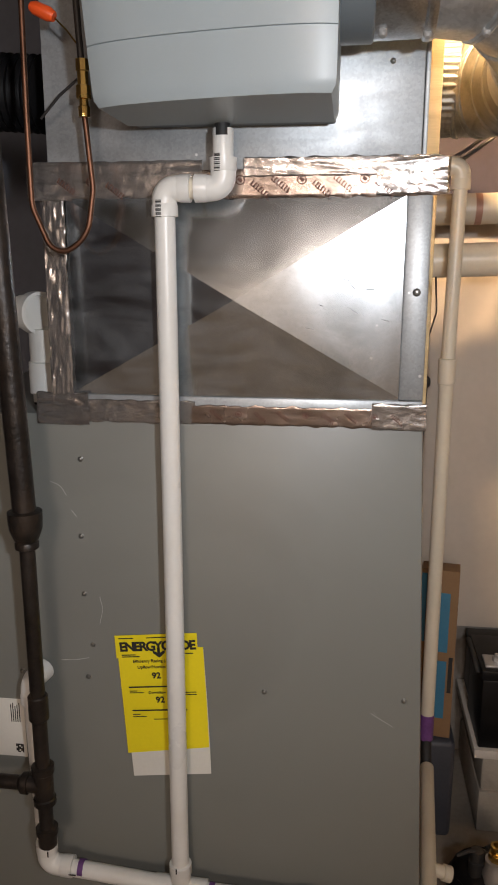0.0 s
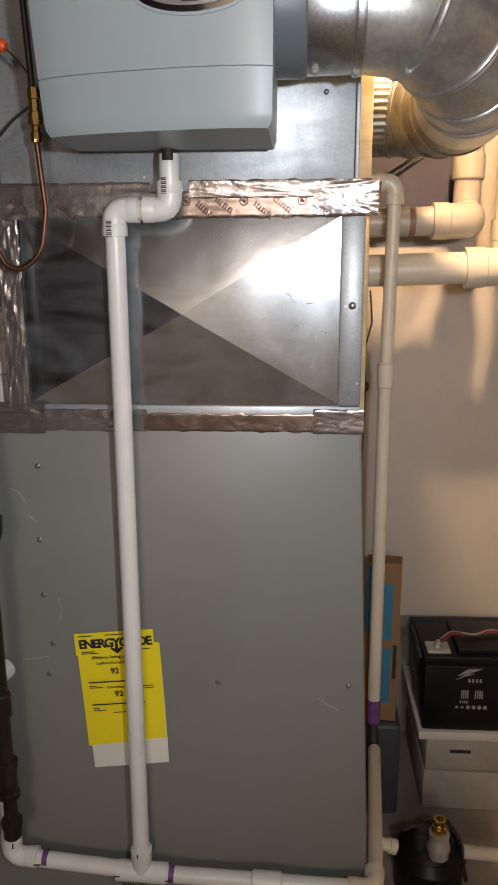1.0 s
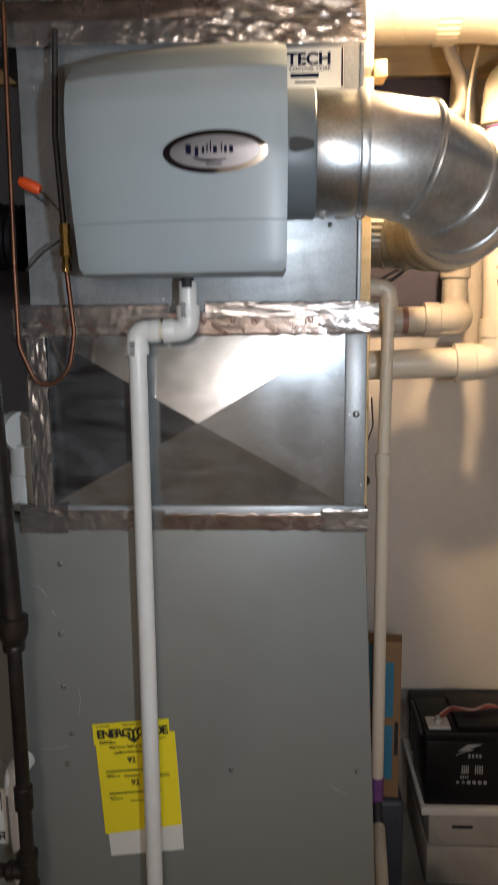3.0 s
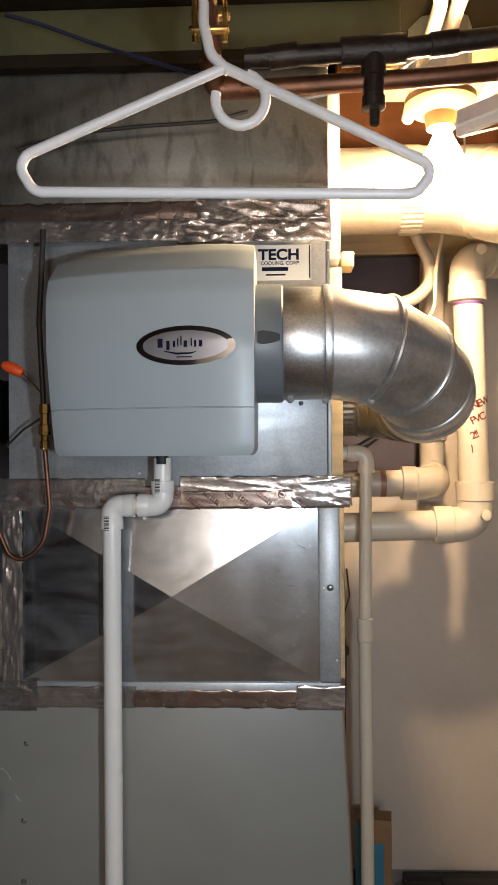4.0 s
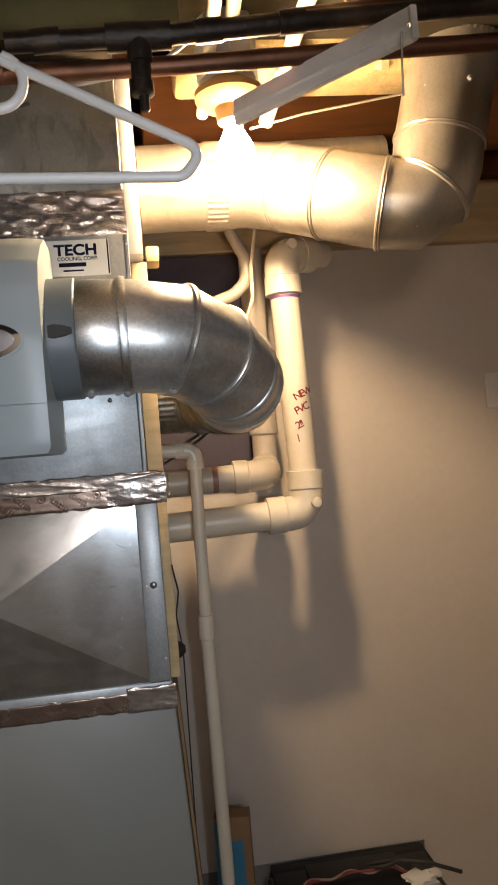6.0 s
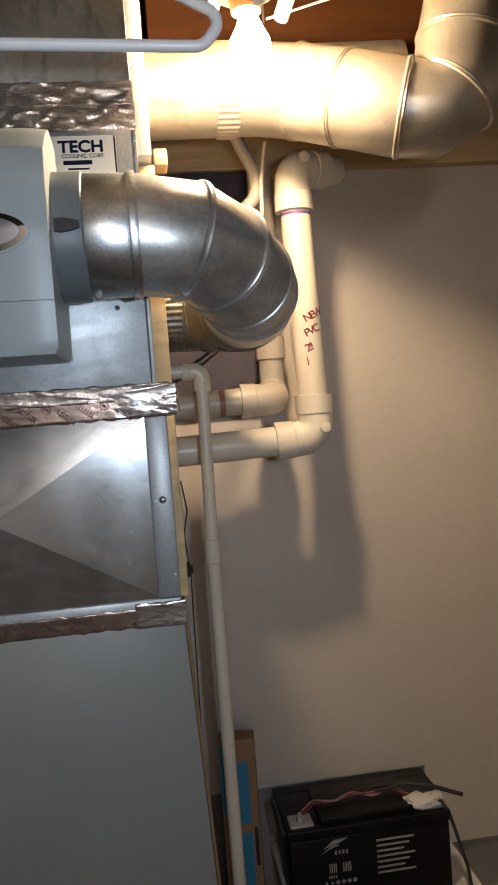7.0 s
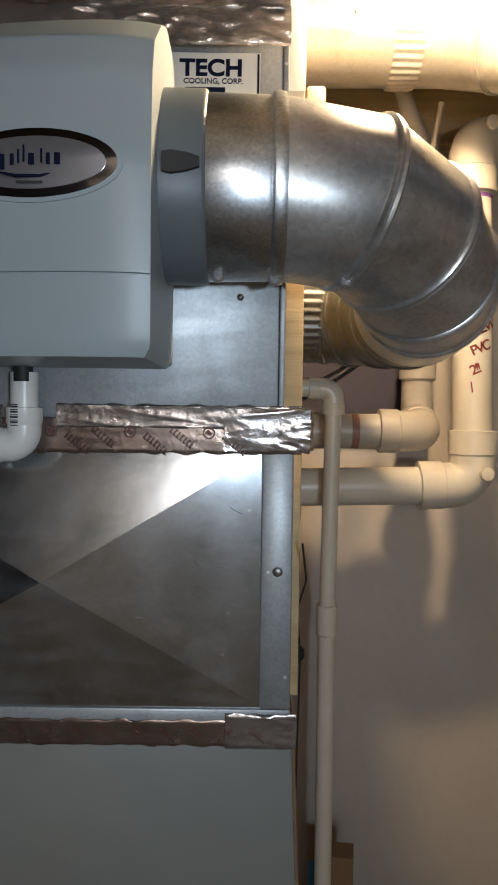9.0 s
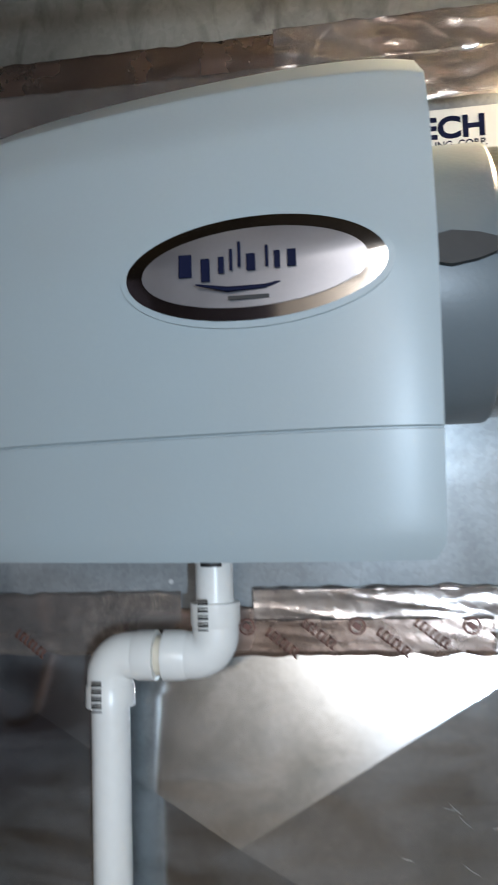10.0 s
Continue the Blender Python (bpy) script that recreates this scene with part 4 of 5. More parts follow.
intake = thing("intake_vent", "cream PVC intake pipe elbow beside the furnace", "pipe", (0.2, 0.47, 1.3))
part("run", sweep([(0.012, 0.47, 1.313), (0.17, 0.47, 1.316)], VR * 0.9, 32), M_PVC_GREY, intake)
part("primer_ring", turned((0.118, 0.47, 1.315), (1, 0, 0), [(0, VR * 0.92), (0.012, VR * 0.92)], 32, caps=False), M_PRIMER_RED, intake, "faded primer ring")
fitting_elbow((0.234, 0.47, 1.316), (-1, 0, 0), (0.12, 1, 0.14), VR * 0.90, 0.070, intake, M_PVC_GREY)
part("riser", sweep([(0.258, 0.62, 1.342), (0.262, 0.62, 1.84)], VR * 0.9, 32), M_PVC_GREY, intake)
part("run", sweep([(0.241, 0.53, 1.324), (0.256, 0.605, 1.335), (0.258, 0.62, 1.345)], VR * 0.9, 32), M_PVC_GREY, intake)
part("coupling", turned((0.259, 0.62, 1.405), (0, 0, 1), [(0, VR * 1.0), (0.003, VR * 1.08), (0.05, VR * 1.08), (0.052, VR)], 32), M_PVC_GREY, intake)

# ---- hoses and cables behind ----
tagged(part("insulated_line", sweep(fillet([(0.025, 0.5, 1.663), (0.132, 0.5, 1.689), (0.203, 0.5, 1.714), (0.238, 0.5, 1.748), (0.231, 0.5, 1.796), (0.208, 0.5, 1.845), (0.194, 0.5, 1.886)], 0.05), 0.0135, 16), M_PVC_GREY), "pale wrapped refrigerant line rising behind the ducts", "hose")
tagged(part("yellow_cable", sweep(fillet([(0.255, 0.47, 1.845), (0.24, 0.47, 1.764), (0.238, 0.47, 1.696), (0.214, 0.47, 1.638), (0.169, 0.47, 1.618)], 0.05), 0.004, 10), M_CABLE), "thin yellow cable hanging behind the elbow", "cable")
for k in (0, 1):
    tagged(part("dark_cable", sweep(fillet([(0.02, 0.40, 1.37 - 0.012 * k), (0.09, 0.41, 1.41 - 0.012 * k), (0.16, 0.42, 1.46 - 0.012 * k), (0.2, 0.45, 1.52)], 0.05), 0.003, 8), M_WIRE), "thin black cable behind the PVC pipes", "cable")

# ---- lamp ----
lamp = thing("bare_bulb_lamp", "porcelain lampholder with bare glowing bulb under the joists", "lamp", (0.165, 0.05, 1.95))
part("holder", turned((0.165, 0.05, 1.958), (0, 0, -1), [(0, 0.036), (0.012, 0.036), (0.014, 0.056), (0.024, 0.056), (0.034, 0.046), (0.040, 0.026), (0.062, 0.022), (0.063, 0.016)], 32), M_PORCELAIN, lamp)
bulb = part("bulb", turned((0.168, 0.05, 1.902), (0, 0, -1), [(0, 0.012), (0.012, 0.013), (0.028, 0.020), (0.045, 0.029), (0.060, 0.031), (0.074, 0.026), (0.083, 0.014), (0.086, 0.004)], 24), M_BULB, lamp, "lit warm glass bulb")
part("ceiling_box", turned((0.165, 0.05, 2.055), (0, 0, -1), [(0, 0.05), (0.095, 0.05), (0.096, 0.045)], 8), M_STEEL, lamp, "steel octagonal box")

rose = thing("ceiling_rose", "dark round electrical box on the ceiling board", "electrical box", (0.377, -0.066, 2.05))
part("plate", turned((0.377, -0.066, 2.054), (0, 0, -1), [(0, 0.046), (0.012, 0.046), (0.015, 0.042)], 28), M_IRON, rose)
part("rim", sweep([(0.377 + 0.043 * math.cos(a), -0.066 + 0.043 * math.sin(a), 2.038) for a in np.linspace(0, 2 * math.pi, 29)], 0.0025, 8, caps=False), M_CARD, rose, "rusty rim")
part("knot", sweep(fillet([(0.36, -0.075, 2.036), (0.375, -0.06, 2.026), (0.392, -0.07, 2.036)], 0.008), 0.003, 8), M_IRON, rose)

# pen ticks on the drain fittings
for x, z, w, h in ((-0.553, 0.304, 0.002, 0.010), (-0.520, 0.274, 0.012, 0.0018), (-0.346, 0.296, 0.002, 0.009), (-0.386, 0.259, 0.010, 0.0018), (-0.301, 0.2545, 0.010, 0.0018)):
    part("pen_tick", block(x, x + w, PY - PR * 1.32, PY - PR * 1.25, z, z + h), M_INK, drain, smooth=False)
bm = bmesh.new()
for k in range(10):
    block(-0.372 + k * 0.0042, -0.3695 + k * 0.0042 - 0.0008 * (k % 2), PY - PR * 1.285, PY - PR * 1.26, 0.244, 0.249, bm=bm)
part("printed_code", bm, M_INK, drain, smooth=False)
tagged(part("dark_cable", sweep(fillet([(0.012, 0.06, 1.20), (0.020, 0.10, 1.15), (0.014, 0.16, 1.10), (0.022, 0.20, 1.03), (0.018, 0.24, 0.6), (0.020, 0.26, 0.45)], 0.04), 0.0013, 8), M_WIRE), "thin dark wire hanging along the furnace's side", "cable")
tagged(part("rubber_grommet", turned((0.0060, 0.19, 1.035), (1, 0, 0), [(0, 0.016), (0.006, 0.016), (0.014, 0.012), (0.020, 0.006)], 20), M_RUBBER), "black rubber grommet on the furnace's side", "grommet")

# ---- pipes under the ceiling ----
gas = thing("iron_pipe", "dark iron pipe with tee and drip valve under the ceiling", "pipe", (0.1, -0.28, 1.86))
part("run", sweep([(-0.13, -0.28, 1.849), (0.06, -0.28, 1.856), (0.19, -0.28, 1.868), (1.2, -0.26, 1.955)], 0.0118, 20), M_IRON, gas)
teeb = part("tee", sweep([(-0.018, -0.28, 1.853), (0.056, -0.28, 1.856)], 0.0165, 20), M_IRON, gas)
part("tee_branch", turned((0.019, -0.28, 1.853), (0, 0, -1), [(0, 0.0145), (0.030, 0.0145), (0.031, 0.0118), (0.052, 0.0118), (0.053, 0.0135), (0.066, 0.0135), (0.068, 0.010)], 20), M_IRON, teeb)
part("bolt", turned((0.020, -0.28, 1.787), (0, 0, -1), [(0, 0.006), (0.018, 0.006), (0.020, 0.004)], 12), M_IRON, teeb)
for x, z in ((-0.085, 1.8508), (0.10, 1.8598), (0.20, 1.869)):
    part("coupling", sweep([(x - 0.016, -0.28, z - 0.0015), (x + 0.016, -0.28, z + 0.0015)], 0.0138, 20), M_IRON, gas)
copper = thing("copper_pipe", "tarnished copper water pipe under the ceiling", "pipe", (0.1, -0.27, 1.82), "copper pipes")
part("run", sweep([(-0.16, -0.272, 1.815), (0.06, -0.272, 1.824), (0.21, -0.272, 1.833), (1.2, -0.262, 1.888)], 0.011, 18), M_COPPER, copper)
part("elbow", sweep(fillet([(-0.135, -0.272, 1.819), (-0.165, -0.272, 1.8175), (-0.168, -0.30, 1.84)], 0.012), 0.0135, 16), M_COPPER, copper)
part("run", sweep([(-0.165, -0.30, 1.835), (-0.176, -0.55, 2.056)], 0.011, 18), M_COPPER, copper)
copper2 = tagged(part("copper_pipe", sweep([(0.21, -0.245, 1.893), (0.42, -0.245, 1.913), (1.2, -0.24, 1.98)], 0.012, 18), M_COPPER), "tarnished copper water pipe under the ceiling", "pipe", "copper pipes")
clamp = thing("ground_clamp", "brass grounding clamp on the copper pipe", "clamp", (-0.166, -0.31, 1.85))
for s in (0, 1):
    part("jaw", block(-0.188, -0.144, -0.345 + 0.02 * s, -0.333 + 0.02 * s, 1.848 + 0.026 * s, 1.854 + 0.026 * s, 0.002), M_BRASS, clamp)
    part("screw", turned((-0.182 + 0.033 * s, -0.335, 1.84), (0, 0, 1), [(0, 0.003), (0.05, 0.003), (0.0505, 0.005), (0.055, 0.005)], 10), M_BRASS, clamp)

# ---- hangers ----
def hanger(name, base, turn, label, neck_length):
    h = thing(name, label, "hanger", base, "clothes hangers")
    r = 0.0058
    body = fillet([(-0.03, 0, 0.002), (-0.226, 0, -0.088), (-0.204, 0, -0.122), (0.204, 0, -0.122), (0.226, 0, -0.094), (0.03, 0, 0.002)], 0.018, 8)
    parts = [("frame", [(0.0, 0, 0.012)] + body[1:-1] + [(0.0, 0, 0.012)], r)]
    neck = fillet([(0.004, 0, 0.008), (-0.016, 0, 0.026), (-0.024, 0, 0.06), (-0.024, 0, neck_length)], 0.02, 6)
    curl = [(0.017 + 0.027 * math.sin(a), 0, -0.022 + 0.028 * math.cos(a)) for a in np.linspace(radians(15), radians(285), 18)]
    parts += [("hook", neck, r), ("notch", curl, r * 0.95)]
    m = Matrix.Translation(base) @ turn
    for nm, pts, rr in parts:
        part(nm, sweep([m @ Vector(p) for p in pts], rr, 14), M_HANGER, h)
    return h


hanger("clothes_hanger", (-0.148, -0.355, 1.790), Matrix.Rotation(radians(1.5), 4, "Y"), "white plastic clothes hanger hanging upright under the ceiling", 0.252)
hanger("clothes_hanger", (0.09, -0.605, 1.886), Matrix.Rotation(radians(28), 4, "Z"), "white plastic clothes hanger hanging aslant under the ceiling", 0.166)

# ---- white reflector strip ----
baffle = thing("reflector_strip", "white enamelled sheet reflector strip hanging aslant", "reflector", (0.25, -0.2, 1.85))
bm = bmesh.new()
A, B = Vector((0.139, -0.17, 1.814)), Vector((0.297, -0.40, 1.799))
ax = (B - A).normalized()
up = Vector((0, 0, 1)) - ax * ax.z
up.normalize()
out = ax.cross(up)
if out.y > 0:
    out = -out
prof = [(-0.0185, -0.006), (-0.0180, 0.0), (-0.0070, 0.001), (-0.0055, 0.0045), (-0.0030, 0.0045), (-0.0015, 0.001), (0.0165, 0.0), (0.0175, -0.008)]
loop = prof + [(a, b - 0.0012) for a, b in reversed(prof)]
rings = [[bm.verts.new(p + up * a * s + out * b) for a, b in loop] for p, s in ((A, 0.95), (B, 1.0))]
for i in range(len(loop)):
    k = (i + 1) % len(loop)
    bm.faces.new((rings[0][i], rings[0][k], rings[1][k], rings[1][i]))
for r in rings:
    for i in range(len(prof) - 1):
        bm.faces.new((r[i], r[i + 1], r[-2 - i], r[-1 - i]))
part("sheet", bm, M_HANGER, baffle, smooth=False)
part("tip", block(B.x - 0.001, B.x + 0.007, B.y - 0.006, B.y + 0.002, B.z - 0.020, B.z + 0.016, 0.002), M_HANGER, baffle)
part("hook_wire", sweep([B + Vector((-0.01, 0, -0.01)), B + Vector((-0.012, 0.005, -0.075))], 0.0012, 6), M_STEEL, baffle, "thin steel hook")
part("hook_wire", sweep([A + Vector((0.01, 0, 0.01)), A + Vector((0.01, 0.0, -0.04))], 0.0012, 6), M_STEEL, baffle, "thin steel hook")
tagged(part("pull_cord", sweep([(0.19, 0.02, 1.872), (0.26, -0.05, 1.862), (0.37, -0.17, 1.832)], 0.0016, 6), M_CABLE), "thin pale cord stretched below the reflector", "cord")

# ---- cables overhead ----
for pts, r, mtl, lab in (([(0.128, 0.14, 1.95), (0.134, 0.02, 1.99), (0.138, -0.10, 2.018), (0.06, -0.22, 2.034), (-0.12, -0.30, 2.040), (-0.5, -0.36, 2.044)], 0.0105, M_CABLE, "cream cable curving under the ceiling board"),
                         ([(0.164, 0.12, 1.985), (0.166, 0.05, 2.004), (0.170, -0.06, 2.035), (0.190, -0.6, 2.044)], 0.0115, M_CABLE, "cream cable under the ceiling board"),
                         ([(0.240, 0.16, 1.94), (0.261, 0.08, 1.992), (0.280, -0.05, 2.032), (0.34, -0.6, 2.042)], 0.0125, M_CABLE, "cream cable under the ceiling board"),
                         ([(-0.441, -0.2, 1.955), (-0.398, -0.2, 1.942), (-0.318, -0.2, 1.911), (-0.2, -0.26, 1.845), (-0.166, -0.285, 1.829)], 0.0025, M_BLUEWIRE, "thin dark blue cable under the ceiling"),
                         ([(-0.479, -0.05, 1.839), (-0.396, -0.05, 1.862), (-0.288, -0.05, 1.87), (-0.188, -0.05, 1.874), (-0.136, -0.05, 1.888)], 0.0028, M_WIRE, "dark wire across the upper plenum"),
                         ([(-0.14, -0.20, 1.86), (-0.08, -0.24, 1.815), (0.03, -0.25, 1.83), (0.08, -0.26, 1.86)], 0.0022, M_STEEL, "thin steel wire tied round the pipes")):
    tagged(part("overhead_cable", sweep(fillet(pts, 0.06, 8), r, 10), mtl), lab, "cable", "overhead cables")
tagged(part("insulation_tuft", block(0.09, 0.6, 0.13, 0.28, 2.038, 2.235, 0.012), M_INSUL), "yellow-brown fibre insulation between the joists", "insulation")
brace = [((0.30, 0.14), (0.36, 0.42)), ((0.46, 0.14), (0.40, 0.42))]
for (x0, y0), (x1, y1) in brace:
    tagged(part("bridging_strut", sweep([(x0, y0, 2.03), (x1, y1, 2.2)], 0.011, 4), M_WOOD_PALE, smooth=False), "diagonal wooden bridging strut between joists", "strut", "bridging")

# ---- copper water tube and saddle valve ----
feed = thing("water_feed_tube", "looped brown copper tube with brass fitting and orange tag", "tube", (-0.46, -0.06, 1.25))
part("loop", sweep(fillet([(-0.506, -0.06, 1.75), (-0.512, -0.06, 1.40), (-0.512, -0.06, 1.29), (-0.485, -0.06, 1.225), (-0.44, -0.06, 1.25), (-0.430, -0.06, 1.31), (-0.437, -0.06, 1.40)], 0.05, 8), 0.0036, 14), M_COPPER, feed)
part("compression_nut", turned((-0.437, -0.06, 1.395), (0, 0, 1), [(0, 0.007), (0.012, 0.008), (0.013, 0.006), (0.02, 0.006), (0.021, 0.0095), (0.036, 0.0095), (0.037, 0.007), (0.052, 0.007), (0.053, 0.0085), (0.066, 0.0085), (0.067, 0.004)], 8), M_BRASS, feed, "brass compression fitting")
part("upper_tube", sweep([(-0.438, -0.06, 1.46), (-0.444, -0.06, 1.58), (-0.44, -0.05, 1.72)], 0.0042, 12), M_WIRE, feed, "dark upper tube")
part("wire_nut", turned((-0.478, -0.07, 1.512), (1, 0, -0.45), [(-0.018, 0.005), (-0.012, 0.008), (0.006, 0.0085), (0.014, 0.006)], 14), M_ORANGE, feed, "orange wire nut")
part("tag_wire", sweep([(-0.465, -0.07, 1.505), (-0.452, -0.066, 1.492), (-0.442, -0.06, 1.478)], 0.0012, 6), M_BRASS, feed)
part("tag_wire", sweep([(-0.505, -0.03, 1.40), (-0.475, -0.04, 1.425), (-0.445, -0.055, 1.44)], 0.0018, 6), M_WIRE, feed)

# ---- gas line on the furnace's left ----
riser = thing("gas_riser", "black iron gas pipe with union, tee and drip cap", "pipe", (-0.54, -0.1, 0.36))
GX, GY = -0.533, -0.10
part("pipe", sweep([(GX, GY, 0.88), (GX - 0.034, GY, 1.98)], 0.0160, 24), M_IRON, riser)
part("union", turned((GX, GY, 0.838), (0, 0, 1), [(0, 0.0135), (0.002, 0.0165), (0.010, 0.0165), (0.012, 0.0150), (0.016, 0.0175), (0.030, 0.0225), (0.046, 0.0235), (0.054, 0.0235), (0.056, 0.018)], 24), M_IRON, riser, "iron union fitting")
part("pipe", sweep([(GX, GY, 0.46), (GX, GY, 0.85)], 0.0108, 24), M_IRON, riser)
part("coupling", turned((GX, GY, 0.575), (0, 0, 1), [(0, 0.0128), (0.002, 0.0145), (0.038, 0.0145), (0.040, 0.0128)], 20), M_IRON, riser)
teeg = part("tee", turned((GX, GY, 0.435), (0, 0, 1), [(0, 0.0135), (0.001, 0.0168), (0.010, 0.0168), (0.012, 0.0145), (0.052, 0.0145), (0.054, 0.0168), (0.064, 0.0168), (0.065, 0.0135)], 20), M_IRON, riser)
part("tee_branch", turned((GX, GY, 0.467), (-1, 0, 0), [(0, 0.0135), (0.022, 0.0135), (0.023, 0.0162), (0.032, 0.0162), (0.038, 0.0108), (0.12, 0.0108)], 20), M_IRON, teeg)
part("nipple", sweep([(GX, GY, 0.385), (GX, GY, 0.44)], 0.0108, 20), M_IRON, riser)
part("drip_cap", turned((GX, GY, 0.360), (0, 0, 1), [(0, 0.0105), (0.004, 0.0140), (0.022, 0.0140), (0.024, 0.0165), (0.034, 0.0165), (0.035, 0.0112)], 20), M_IRON, riser, "rounded iron cap")

tag = thing("rating_sticker", "white rating sticker with fine print on the cabinet", "sticker", (-0.62, 0, 0.50))
part("sheet", block(-0.68, -0.602, -0.0014, -0.0003, 0.437, 0.541, 0.0003), M_WHITE_PAPER, tag)
for k in range(5):
    part("printed_line", block(-0.611 - 0.0035 * k, -0.6095 - 0.0035 * k, -0.0018, -0.0015, 0.500, 0.534 - 0.003 * (k % 3)), M_INK, tag, smooth=False)
bm = bmesh.new()
for i in range(5):
    for j in range(6):
        if (i * 7 + j * 5 + i * j) % 3:
            block(-0.620 + i * 0.0026, -0.6176 + i * 0.0026, -0.0018, -0.0015, 0.445 + j * 0.0026, 0.4474 + j * 0.0026, bm=bm)
part("printed_patch", bm, M_INK, tag, smooth=False)

# ---- things on the furnace top's left ----
stub = thing("pvc_trap", "white PVC elbow and stub standing on the cabinet top", "pipe", (-0.56, 0.08, 1.008))
part("body", turned((-0.560, 0.08, 1.012), (0, 0, 1), [(0, 0.025), (0.012, 0.025), (0.013, 0.029), (0.06, 0.029), (0.062, 0.026), (0.11, 0.026)], 24), M_PVC, stub)
part("cap", turned((-0.60, 0.095, 1.146), (1, -0.75, 0), [(0, 0.026), (0.030, 0.026), (0.031, 0.032), (0.050, 0.032), (0.051, 0.027), (0.040, 0.025)], 28), M_PVC, stub)
part("riser", sweep([(-0.556, 0.13, 1.10), (-0.552, 0.13, 1.24)], 0.016, 20), M_BAFFLE, stub)
part("boot", turned((-0.560, 0.08, 1.006), (0, 0, 1), [(0, 0.024), (0.010, 0.024)], 20), M_RUBBER, stub)
flex = thing("flexible_duct", "glossy black ribbed flexible duct beside the plenum", "duct", (-0.66, 0.12, 1.46))
pts, rad = [], []
for k in range(71):
    u = k / 70
    pts.append((-0.552 - 0.40 * u, 0.12, 1.458 + 0.03 * u))
    rad.append((0.052 if 0 < k < 70 else 0.045) + (0.0022 if k % 2 else -0.0022))
part("hose", sweep(pts, rad, 28), M_BLACK, flex)

# ---- cardboard filter boxes ----
carton = thing("filter_carton", "flat brown cardboard carton with blue panels, stood upright", "carton", (0.13, 0.46, 0.0))
m = Matrix.Translation((0.132, 0.43, 0.0)) @ Matrix.Rotation(radians(-8), 4, "Z") @ Matrix.Rotation(radians(-2), 4, "X")
for nm, dims, mtl, lab in (("carton_body", (-0.075, 0, 0, 0.05, 0.236, 0.608), M_CARD, ""), ("blue_panel", (-0.058, -0.016, -0.0008, 0.001, 0.43, 0.56), M_BLUE, "blue printed panel"),
                           ("blue_panel", (-0.058, -0.016, -0.0008, 0.001, 0.28, 0.41), M_BLUE, "blue printed panel"), ("blue_panel", (-0.075, -0.064, -0.0008, 0.001, 0.45, 0.60), M_BLUE, "blue printed panel"),
                           ("carton_mark", (-0.012, -0.004, -0.0008, 0.001, 0.34, 0.42), M_INK, "dark printed bar")):
    bm = block(*dims, 0.001 if nm == "carton_body" else 0)
    bm.transform(m)
    part(nm, bm, mtl, carton, lab, smooth=False)

tagged(part("storage_bin", block(0.058, 0.146, 0.425, 0.535, 0.0, 0.234, 0.012, seg=3), M_BIN), "dull slate-blue plastic bin under the carton", "bin")

# ---- battery on its blocks ----
BX0, BX1, BY0, BY1, BZ0 = 0.192, 0.556, 0.45, 0.615, 0.208
for k, (x0, x1) in enumerate(((0.205, 0.60),)):
    plinth = thing("concrete_block", "grey concrete block with a pale board on top", "block", (0.40, 0.55, 0.0))
    part("block_body", block(x0, x1, 0.455, 0.732, 0.0, 0.100, 0.006), M_BLOCK, plinth)
    part("block_body", block(x0 + 0.003, x1 - 0.004, 0.457, 0.730, 0.101, 0.188, 0.006), M_BLOCK, plinth)
    part("slot", block(0.262, 0.310, 0.4545, 0.470, 0.148, 0.156, 0.002), M_RUBBER, plinth, "dark slot")
tagged(part("support_board", block(0.188, 0.62, 0.445, 0.737, 0.188, 0.208, 0.002), M_BAFFLE), "pale board on the concrete block", "board")
bat = thing("battery", "black sealed lead-acid battery on a block", "battery", (0.36, 0.53, BZ0))
part("case", block(BX0 + 0.004, BX1 - 0.004, BY0 + 0.004, BY1 - 0.004, BZ0, BZ0 + 0.160, 0.004), M_BLACK, bat)
lid = part("lid", block(BX0, BX1, BY0, BY1, BZ0 + 0.161, BZ0 + 0.184, 0.004), M_BLACK, bat)
part("lid_top", block(BX0 + 0.075, BX1 - 0.075, BY0 + 0.012, BY1 - 0.012, BZ0 + 0.184, BZ0 + 0.200, 0.004), M_BLACK, lid)
for x in (BX0 + 0.035, BX1 - 0.035):
    part("terminal_seat", block(x - 0.026, x + 0.026, BY0 + 0.012, BY0 + 0.062, BZ0 + 0.184, BZ0 + 0.190, 0.002), M_STEEL, bat)
    part("terminal", turned((x, BY0 + 0.035, BZ0 + 0.19), (0, 0, 1), [(0, 0.009), (0.010, 0.009), (0.011, 0.005), (0.016, 0.005)], 6), M_STEEL, bat, "steel terminal bolt")
part("handle", sweep(fillet([(BX0 - 0.004, BY0 + 0.02, BZ0 + 0.168), (BX0 - 0.010, BY0 + 0.04, BZ0 + 0.19), (BX0 - 0.010, BY0 + 0.125, BZ0 + 0.19), (BX0 - 0.004, BY0 + 0.145, BZ0 + 0.168)], 0.01), 0.006, 10), M_RUBBER, bat)
